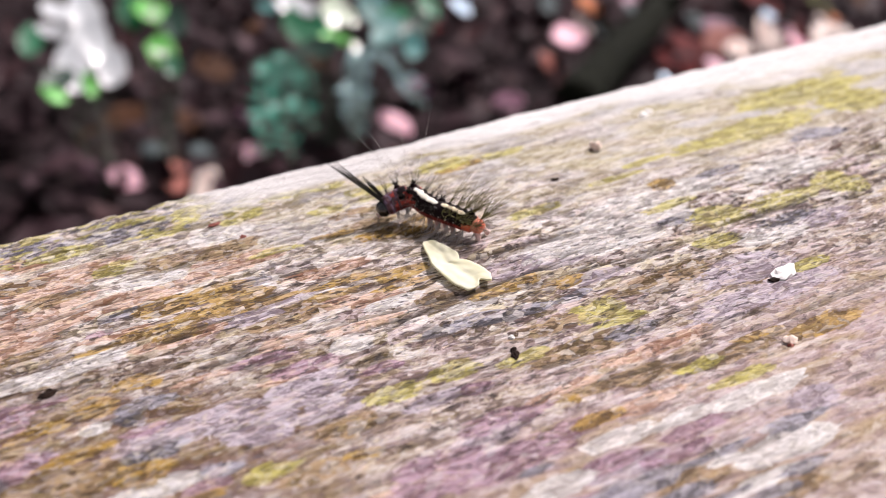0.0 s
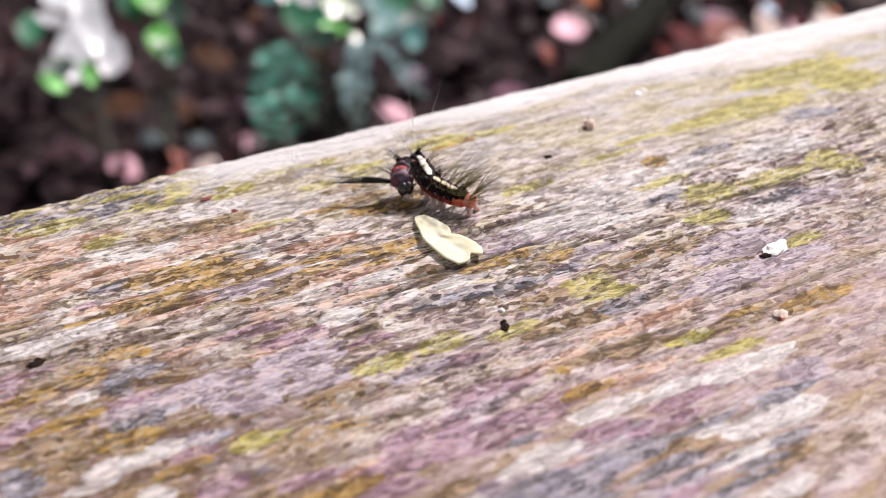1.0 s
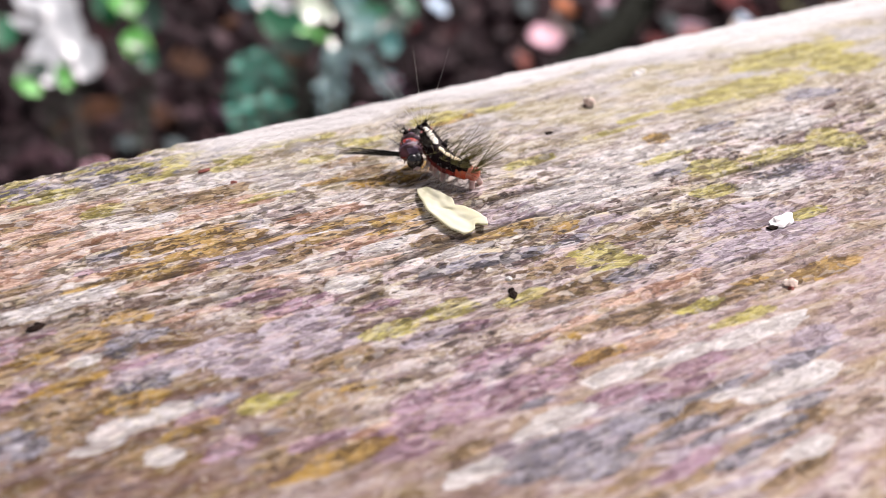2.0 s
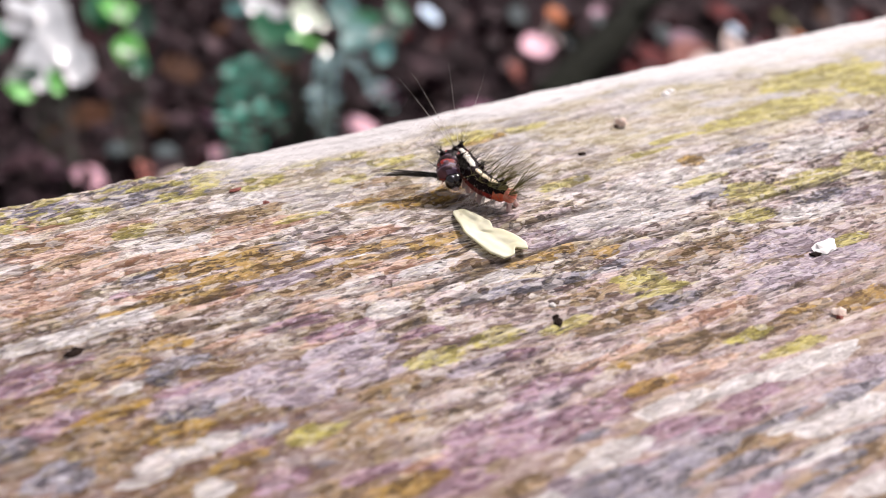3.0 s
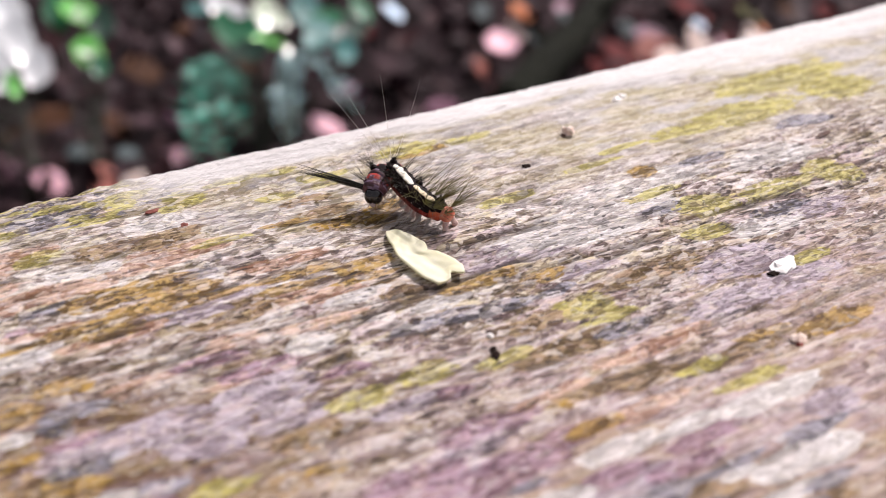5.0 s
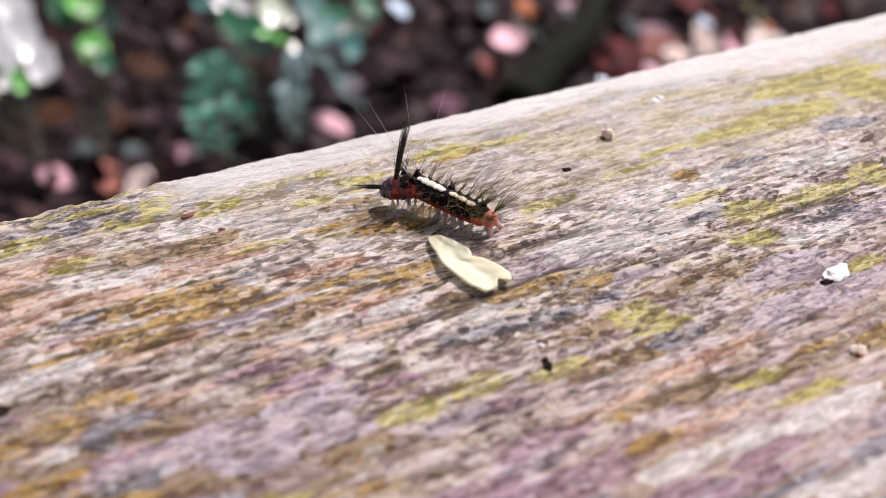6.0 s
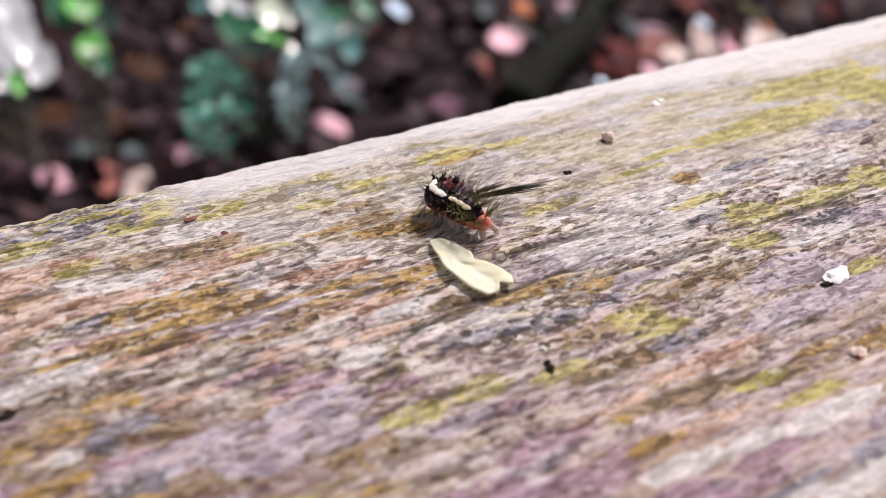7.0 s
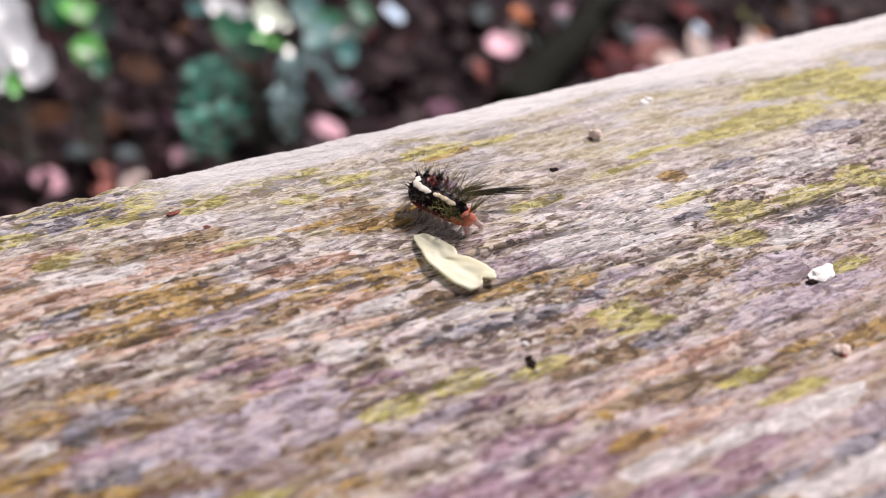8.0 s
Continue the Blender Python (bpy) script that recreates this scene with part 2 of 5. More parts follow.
CHIP_TAN = plain_material("tan_chip", (0.70, 0.50, 0.40), (0.90, 0.80, 0.73), 700, 0.7, 0.2, 0.0001)
CHIP_BLACK = plain_material("black_crumb", (0.008, 0.005, 0.004), (0.03, 0.018, 0.014), 700, 0.9, 0.08, 0.0001)
CHIP_BROWN = plain_material("brown_crumb", (0.06, 0.03, 0.02), (0.16, 0.08, 0.06), 700, 0.7, 0.3, 0.0001)
CHIP_RED = plain_material("red_crumb", (0.16, 0.04, 0.03), (0.34, 0.11, 0.08), 700, 0.7, 0.3, 0.0001)
DRY = {
    # pink and peach leaves are coloured extra pale to paint in sun glints
    "pink": plain_material("dry_pink_glint_leaf", (0.85, 0.42, 0.52), (0.95, 0.62, 0.71), 40, 0.42, 0.9, 0.0, 0.3, 0.0, True),
    "dull": plain_material("dry_mauve_leaf", (0.16, 0.06, 0.10), (0.34, 0.16, 0.24), 40, 0.4, 0.6, 0.0, 0.3, 0.0, True),
    "peach": plain_material("dry_peach_glint_leaf", (0.93, 0.72, 0.64), (0.96, 0.86, 0.80), 40, 0.33, 1.0, 0.0, 0.3, 0.0, True),
    "rust": plain_material("dry_rust_leaf", (0.10, 0.014, 0.016), (0.24, 0.048, 0.046), 40, 0.7, 0.12, 0.001, 0.3, 0.0),
    "brick": plain_material("dry_brick_leaf", (0.36, 0.10, 0.075), (0.56, 0.22, 0.18), 40, 0.6, 0.2, 0.001, 0.3, 0.0),
    "brown": plain_material("dry_brown_leaf", (0.065, 0.027, 0.015), (0.145, 0.065, 0.034), 40, 0.7, 0.12, 0.001, 0.3, 0.0),
    "orange": plain_material("dry_orange_leaf", (0.62, 0.19, 0.08), (0.82, 0.36, 0.19), 40, 0.7, 0.12, 0.001, 0.3, 0.0),
    "silver": plain_material("dry_silver_leaf", (0.05, 0.075, 0.08), (0.12, 0.165, 0.175), 40, 0.6, 0.2, 0.0, 0.2, 0.0),
    "olive": plain_material("dry_olive_leaf", (0.10, 0.10, 0.04), (0.22, 0.21, 0.08), 40, 0.7, 0.12, 0.001, 0.3, 0.0),
    # pale blue base colour paints in a glint of sky
    "blue": plain_material("blue_glint_leaf", (0.45, 0.66, 0.90), (0.75, 0.86, 0.95), 40, 0.28, 1.0, 0.0, 0.0, 0.3, True),
}
LEAF = {
    # near-white base colour stands in for sky glare on glossy leaves
    "silver": plain_material("silver_glare_leaf", (0.76, 0.81, 0.85), (0.90, 0.93, 0.95), 30, 0.30, 1.0, 0.0, 0.4, 0.4),
    "lime": plain_material("lime_leaf", (0.10, 0.50, 0.07), (0.30, 0.76, 0.24), 30, 0.33, 0.9, 0.0, 0.35, 0.1, True),
    "green": plain_material("green_leaf", (0.008, 0.12, 0.05), (0.02, 0.21, 0.10), 30, 0.5, 0.25, 0.0, 0.25, 0.05),
    "fern": plain_material("fern_green", (0.03, 0.42, 0.26), (0.14, 0.68, 0.55), 30, 0.35, 0.5, 0.0, 0.4, 0.05),
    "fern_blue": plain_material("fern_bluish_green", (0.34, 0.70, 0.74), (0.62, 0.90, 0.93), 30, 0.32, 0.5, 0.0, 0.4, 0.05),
    "teal": plain_material("teal_leaf", (0.03, 0.15, 0.13), (0.13, 0.38, 0.38), 30, 0.45, 0.25, 0.0, 0.25, 0.0),
    "dark": plain_material("dark_leaf", (0.008, 0.035, 0.022), (0.02, 0.075, 0.05), 30, 0.4, 0.5, 0.0, 0.2, 0.0),
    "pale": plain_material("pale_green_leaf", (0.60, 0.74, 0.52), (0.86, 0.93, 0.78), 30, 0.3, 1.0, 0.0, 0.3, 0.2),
}
STEM = plain_material("green_stem", (0.012, 0.02, 0.01), (0.03, 0.042, 0.02), 60, 0.6, 0.4)
BRANCH = plain_material("dark_bark", (0.003, 0.004, 0.002), (0.009, 0.010, 0.005), 50, 0.9, 0.1, 0.004)


# ---- mesh helpers ----
def part(name, bm, mat, parent=None, label="", smooth=True):
    me = bpy.data.meshes.new(name)
    bm.to_mesh(me)
    bm.free()
    for mm in mat if isinstance(mat, (list, tuple)) else [mat]:
        me.materials.append(mm)
    if smooth:
        me.polygons.foreach_set("use_smooth", [True] * len(me.polygons))
    ob = new(name, me)
    ob.parent = parent
    if label:
        ob["label"] = label
    return ob


def lattice(x, y, seed):
    """Smooth value noise, 0 to 1, on arrays."""
    table = np.random.RandomState(seed).rand(256, 256)
    xi, yi = np.floor(x).astype(int), np.floor(y).astype(int)
    u, v = x - xi, y - yi
    u, v = u * u * (3 - 2 * u), v * v * (3 - 2 * v)
    a, b = table[xi % 256, yi % 256], table[(xi + 1) % 256, yi % 256]
    c, d = table[xi % 256, (yi + 1) % 256], table[(xi + 1) % 256, (yi + 1) % 256]
    return (a * (1 - u) + b * u) * (1 - v) + (c * (1 - u) + d * u) * v


def fractal(x, y, seed, octaves=3):
    total, amp = np.zeros_like(x), 0.5
    for k in range(octaves):
        total += amp * (lattice(x, y, seed + k) - 0.5)
        x, y, amp = x * 2.03, y * 2.03, amp * 0.55
    return total


def relief(x, y):
    """Height of the weathered top face, in metres."""
    yy = y + 0.0012 * fractal(x / 0.03, y / 0.02, 3, 2)
    h = 0.0010 * fractal(x / 0.045, yy / 0.016, 11, 2)
    h += 0.00065 * fractal(x / 0.016, yy / 0.0019, 21, 3)
    h += 0.00040 * fractal(x / 0.005, yy / 0.0011, 31, 2)
    return h - 0.00032 * cracks(x, y)


def cracks(x, y):
    """Where the grain has opened: 1 in the bottom of a crack."""
    yy = y + 0.0016 * fractal(x / 0.02, y / 0.008, 5, 3)
    a = fractal(x / 0.026, yy / 0.0021, 41, 2)
    b = fractal(x / 0.007, yy / 0.0012, 51, 2)
    gate = np.clip(0.5 + 3.2 * fractal(x / 0.02, y / 0.007, 71, 2), 0, 1)
    return np.clip(np.exp(-(a / 0.023) ** 2) * gate + 0.8 * np.exp(-(b / 0.018) ** 2) * (1 - gate * 0.4) * np.clip(0.35 + 3 * fractal(x / 0.009, y / 0.003, 81, 2), 0, 1), 0, 1)


def surface(x, y):
    return float(relief(np.array([x]), np.array([y]))[0])


def catmull(points, u):
    """Smooth curve through the points, u from 0 to 1."""
    n = len(points) - 1
    s = min(max(u, 0.0), 1.0) * n
    k = min(int(s), n - 1)
    f = s - k
    p1, p2 = points[k], points[k + 1]
    p0 = points[k - 1] if k > 0 else p1 * 2 - p2
    p3 = points[k + 2] if k + 2 <= n else p2 * 2 - p1
    return 0.5 * (2 * p1 + (p2 - p0) * f + (2 * p0 - 5 * p1 + 4 * p2 - p3) * f ** 2 + (3 * p1 - p0 - 3 * p2 + p3) * f ** 3)


# ---- the beam ----
EDGE, ROUND, NEAR, DEPTH = 0.0247, 0.012, -0.115, 0.075

# growths and stains on the top face: place and half lengths, along and across the grain, in millimetres
LIME = [(-19.4, 19.2, 2.3, 1.7), (-44.3, 27.7, 1.7, 1.7), (-42.9, 20.7, 3.9, 1.4), (-38.2, 13.3, 2.3, 1.7), (-26.2, 21.9, 1.6, 1.7), (2.6, -26.1, 3.2, 1.8), (4.3, -29.1, 3.8, 0.9), (-24.3, -27.9, 2.8, 1.4), (-16.8, -27.5, 2.7, 1.2), (-9.7, -29.1, 2.7, 1.0), (4.3, -40.9, 2.8, 0.8), (25.1, -20.8, 2.8, 1.5), (29.8, -15.6, 3.7, 2.3), (40.1, -16.2, 5.4, 1.7), (70.4, 10.3, 11.6, 3.3), (75.0, 3.5, 5.6, 3.8), (56.6, 3.2, 8.4, 2.9), (46.2, 2.9, 5.8, 1.7), (50.3, -16.5, 3.1, 3.2), (29.7, -30.8, 2.7, 0.9), (-39.6, -32.7, 2.5, 1.2), (10.8, 18.2, 3.6, 1.6), (6.0, -44.5, 4.4, 0.7)]
OCHRE = [(-30.6, 1.1, 3.6, 1.6), (-36.4, 1.5, 3.8, 1.5), (-40.7, -2.8, 3.3, 1.0), (-35.0, -2.7, 3.1, 1.0), (-28.5, -1.5, 3.6, 1.2), (-45.7, -3.2, 3.4, 0.7), (-18.0, -4.2, 4.2, 0.8), (-10.9, -6.5, 3.3, 1.3), (-1.8, -16.5, 3.8, 1.0), (3.8, -18.9, 2.6, 1.2), (-5.4, -16.6, 2.6, 1.0), (13.9, -39.4, 3.0, 0.7), (20.8, -41.6, 4.1, 1.3), (30.3, -4.2, 1.7, 1.5), (-44.4, -12.1, 2.2, 1.4), (-49.4, -14.1, 1.8, 1.8), (-54.8, -15.2, 2.8, 0.9), (-10.1, -42.3, 2.4, 0.9), (-9.7, -38.3, 0.7, 0.9), (-37.4, -43.1, 3.8, 1.3), (-31.2, -34.9, 1.6, 0.7), (-50.1, -26.8, 2.7, 1.7), (-53.5, -21.1, 2.9, 0.7), (-47.1, -32.9, 2.4, 0.9)]
# more tan stains; the ones near (-5, 5) also paint the caterpillar's shadow darker
TAN_AND_SHADOW = [(-11.7, -60.7, 4.2, 0.6), (-8.8, -65.2, 3.6, 0.6), (-16.6, -61.1, 3.4, 0.5), (-13.1, -55.0, 3.0, 0.5), (-5.4, -57.4, 2.6, 0.5), (-19.1, -58.6, 3.9, 0.4), (-7.0, 7.8, 3.1, 1.0), (-4.8, 4.9, 3.4, 1.3), (-3.1, 1.9, 2.3, 1.1), (-7.3, 4.5, 3.0, 0.7), (-7.3, 11.2, 2.6, 0.9), (-4.5, 3.7, 4.1, 1.6), (-7.1, 4.7, 3.4, 1.1), (-0.7, 4.4, 2.6, 1.1)]
TAN = [(-25.4, 10.8, 4.2, 2.1), (-32.1, 11.6, 2.7, 1.5), (-53.4, -25.0, 3.8, 2.1), (-59.7, -17.0, 2.9, 1.7), (-57.4, -27.8, 2.7, 1.5), (-36.1, -35.4, 3.2, 1.3), (-26.6, -8.4, 3.6, 1.7), (-30.3, -30.6, 3.4, 1.1), (-10.7, -13.6, 2.1, 2.4), (8.4, -40.8, 5.2, 0.9), (-4.0, -31.0, 5.6, 1.4), (-5.5, -37.9, 6.1, 1.2), (-0.6, -39.7, 4.2, 0.9), (-8.8, -54.6, 3.7, 1.4), (-28.9, -48.6, 2.6, 0.9), (-42.0, -41.1, 3.4, 0.9), (-49.3, 15.1, 3.7, 1.5), (-46.7, 9.5, 3.6, 1.1), (-4.1, -60.4, 3.8, 1.3), (-50.9, -34.6, 2.8, 1.2), (24.4, -30.5, 2.6, 2.2), (-52.5, -0.8, 3.3, 0.7), (14.1, -24.2, 7.4, 1.4), (-3.4, -25.8, 4.3, 1.3)]
PALE = [(-30.4, -51.0, 2.9, 1.2), (-20.8, -49.3, 3.5, 0.6), (-11.7, -45.6, 2.9, 0.6), (5.8, -48.1, 4.4, 0.7), (-48.5, -5.9, 4.7, 1.5), (-55.1, -5.4, 4.0, 1.4), (-49.5, -29.7, 3.8, 1.3), (-53.6, -31.2, 2.5, 0.6), (-51.0, -35.5, 1.9, 0.9), (-50.9, -17.9, 1.5, 0.8), (-22.9, -17.2, 2.4, 1.8), (-14.2, -12.2, 3.3, 0.9), (-8.9, -17.9, 3.2, 1.2), (5.7, -47.3, 5.2, 1.3), (-10.7, -46.0, 3.9, 1.1), (-20.2, -48.8, 4.1, 1.2), (1.9, -55.1, 5.4, 1.5), (-4.2, -57.9, 4.4, 0.8), (-4.6, -53.9, 2.1, 0.6), (-3.1, -46.8, 3.9, 0.8), (-4.8, -63.6, 2.5, 1.0), (16.9, -11.5, 11.2, 3.7), (26.6, -7.0, 10.2, 2.6), (31.7, -23.0, 5.1, 1.7), (47.1, -9.3, 6.0, 2.5), (-23.6, 14.4, 4.0, 1.8), (-35.6, 8.0, 3.6, 1.3)]
LILAC = [(-25.2, -50.2, 2.8, 0.9), (-17.6, -38.1, 3.7, 1.1), (-22.8, -41.6, 3.5, 0.9), (-13.1, -51.5, 3.7, 0.6), (-11.8, -63.8, 3.5, 0.5), (-45.1, -22.6, 4.7, 1.9), (-39.8, -22.1, 3.4, 1.4), (-37.7, -26.0, 3.3, 2.4), (-30.6, -22.8, 4.7, 2.2), (-31.6, -3.8, 3.8, 1.2), (-29.7, -6.7, 2.4, 1.2), (7.7, -20.2, 3.2, 1.1), (25.5, -32.9, 5.2, 2.1), (23.3, -27.3, 5.2, 2.5), (-21.1, -30.8, 3.6, 1.0), (-13.3, -58.4, 3.5, 1.1), (18.1, -33.1, 7.4, 1.9), (1.4, -12.9, 4.7, 2.1), (6.5, -12.6, 6.4, 2.6), (-30.6, -27.0, 3.5, 1.3), (-24.8, -4.9, 2.7, 1.0), (-13.0, -50.0, 4.2, 0.8), (-21.9, -39.1, 3.5, 0.8), (9.3, -51.4, 2.9, 1.3), (39.3, -22.4, 5.8, 1.4), (-43.9, 23.7, 2.6, 2.1)]
PLUM = [(-14.4, -59.8, 3.5, 0.7), (-28.7, -43.0, 2.8, 0.8), (-17.5, -37.5, 4.2, 1.6), (-27.3, -41.5, 4.4, 2.6), (-20.7, -43.3, 4.4, 1.8), (-32.9, -45.5, 3.1, 1.2), (-13.7, -42.1, 3.7, 1.3), (-13.6, -48.5, 3.6, 1.0), (-7.5, -50.5, 3.8, 0.8), (-58.0, -11.5, 3.7, 2.1), (-58.7, -20.2, 2.8, 1.3), (-17.1, -31.2, 1.9, 0.9), (-32.1, -15.1, 3.0, 1.0), (-44.8, -0.6, 1.3, 0.5), (-28.3, -18.6, 3.7, 1.1), (-20.9, -52.5, 5.0, 1.4), (-33.4, -42.9, 2.1, 0.9), (-45.1, -37.3, 2.9, 1.2), (-46.4, -20.5, 2.1, 0.8), (-17.8, -44.4, 3.0, 0.8), (-3.4, -48.6, 4.0, 0.9), (-23.2, -23.0, 2.5, 0.7), (-53.0, -10.6, 2.1, 0.8), (-45.4, -31.5, 2.0, 0.8), (-37.9, -40.5, 2.5, 0.7)]
SLATE = [(-22.0, -52.2, 4.5, 1.4), (-20.7, -56.3, 3.4, 1.1), (-11.5, -56.0, 3.7, 0.7), (-8.1, -61.1, 3.7, 0.7), (0.4, -58.5, 2.7, 0.6), (-4.9, -52.9, 3.3, 0.5), (-20.9, -53.8, 4.2, 1.6), (-25.6, -53.6, 2.7, 1.1), (-15.6, -53.2, 3.0, 0.8), (-11.6, -53.4, 2.5, 0.6), (-20.6, -45.6, 1.8, 0.5), (-8.7, -57.8, 3.1, 0.5), (-4.0, -59.8, 2.6, 0.5), (-34.5, 24.0, 2.9, 1.5), (-32.9, 20.7, 3.1, 1.5), (-45.3, 23.5, 2.3, 1.5), (-25.7, 1.3, 2.3, 1.1), (-38.7, 2.2, 2.2, 0.9), (-41.0, 2.1, 2.2, 0.8), (-44.4, -16.6, 3.0, 1.3), (-47.0, -18.1, 1.5, 1.0), (-46.9, -24.2, 2.8, 1.1), (-43.4, -30.0, 1.4, 1.0), (-60.4, -27.7, 2.2, 2.0), (-62.6, -21.7, 1.8, 1.6), (-41.5, -37.3, 1.1, 0.6), (-10.5, -20.6, 4.9, 0.9), (-4.8, -21.5, 4.3, 0.8), (2.3, -21.7, 2.7, 0.7), (3.8, -30.9, 3.4, 0.9), (39.3, -5.2, 3.6, 1.0), (60.2, -3.1, 4.1, 1.5), (25.4, -13.8, 4.1, 1.0), (36.3, -20.6, 4.3, 1.1), (-11.8, -52.9, 3.3, 1.1), (5.2, -52.9, 3.9, 0.9), (-15.4, -51.9, 1.8, 0.7)]
PEACH = [(-39.5, 5.0, 5.3, 1.8), (-28.9, 6.2, 5.1, 1.6), (-47.0, 8.6, 4.8, 1.7), (-52.5, 4.8, 5.1, 3.5), (-46.5, 4.7, 4.7, 1.6), (-43.2, -1.3, 3.5, 1.0), (-36.1, -6.4, 4.6, 1.2), (-21.3, -8.6, 4.0, 1.4), (-16.2, -10.2, 3.1, 1.3), (-20.3, -14.1, 4.0, 0.8), (-47.2, 13.8, 5.5, 3.0), (2.2, -35.1, 5.4, 0.9), (8.3, -34.5, 2.9, 0.6), (-38.3, -15.2, 3.5, 0.6), (-31.2, -19.3, 3.6, 0.9), (-47.5, 20.8, 3.8, 2.0), (-40.4, 14.7, 3.9, 1.5), (-39.6, -6.0, 3.6, 1.0), (-29.2, -13.2, 3.1, 0.9), (-9.9, -36.4, 3.9, 0.9), (-33.5, -41.4, 2.6, 0.7), (-3.5, -42.8, 4.1, 0.8), (-25.6, 7.3, 5.6, 1.5), (-18.2, -0.8, 5.7, 1.1)]
LIME_FAR = [(-2.8, 14.6, 2.5, 0.8), (-5.8, 20.5, 2.2, 0.7), (10.7, 22.1, 2.5, 0.6), (12.3, -1.3, 3.2, 0.7), (27.5, -9.2, 3.9, 0.9), (26.8, 0.9, 3.5, 0.6), (-21.7, 17.4, 2.4, 0.8), (-20.2, 19.9, 1.1, 1.1), (-9.1, 14.4, 2.6, 1.1), (-1.5, 17.1, 3.0, 1.0), (20.1, 16.9, 3.1, 1.3), (-12.1, 21.1, 3.6, 1.0), (-24.7, 24.3, 2.6, 1.0), (-32.5, 24.7, 2.4, 0.9), (-20.5, 7.3, 3.2, 0.7), (34.6, 3.3, 3.7, 0.8), (-30.4, 18.6, 2.5, 0.8)]
OCHRE_MORE = [(-40.3, -44.0, 4.2, 0.9), (-36.9, -43.8, 2.1, 0.5), (-31.8, -34.7, 1.4, 0.6), (-4.3, 3.9, 3.7, 1.4), (-0.1, 5.3, 2.8, 1.0), (11.8, 16.2, 3.0, 0.9), (-7.5, 4.7, 2.8, 1.0), (-11.6, 7.4, 2.7, 0.6), (-33.4, -3.1, 3.9, 1.0), (-26.8, -4.0, 4.1, 0.9), (-19.6, -6.7, 3.6, 0.7), (-37.7, -5.3, 3.1, 1.0), (-11.8, -8.9, 3.8, 0.6), (-2.7, -15.5, 4.0, 0.8)]


def blotch(x, y, spots, seed):
    """Soft mask of stains with ragged outlines."""
    wx = x + 0.0035 * fractal(x / 0.008, y / 0.004, seed, 3)
    wy = y + 0.0016 * fractal(x / 0.006, y / 0.003, seed + 7, 3)
    out = np.zeros_like(x)
    for cx, cy, a, b in spots:
        d = np.sqrt(((wx * 1000 - cx) / a) ** 2 + ((wy * 1000 - cy) / b) ** 2)
        out = np.maximum(out, np.clip(2.25 - 1.5 * d, 0, 1))
    return out


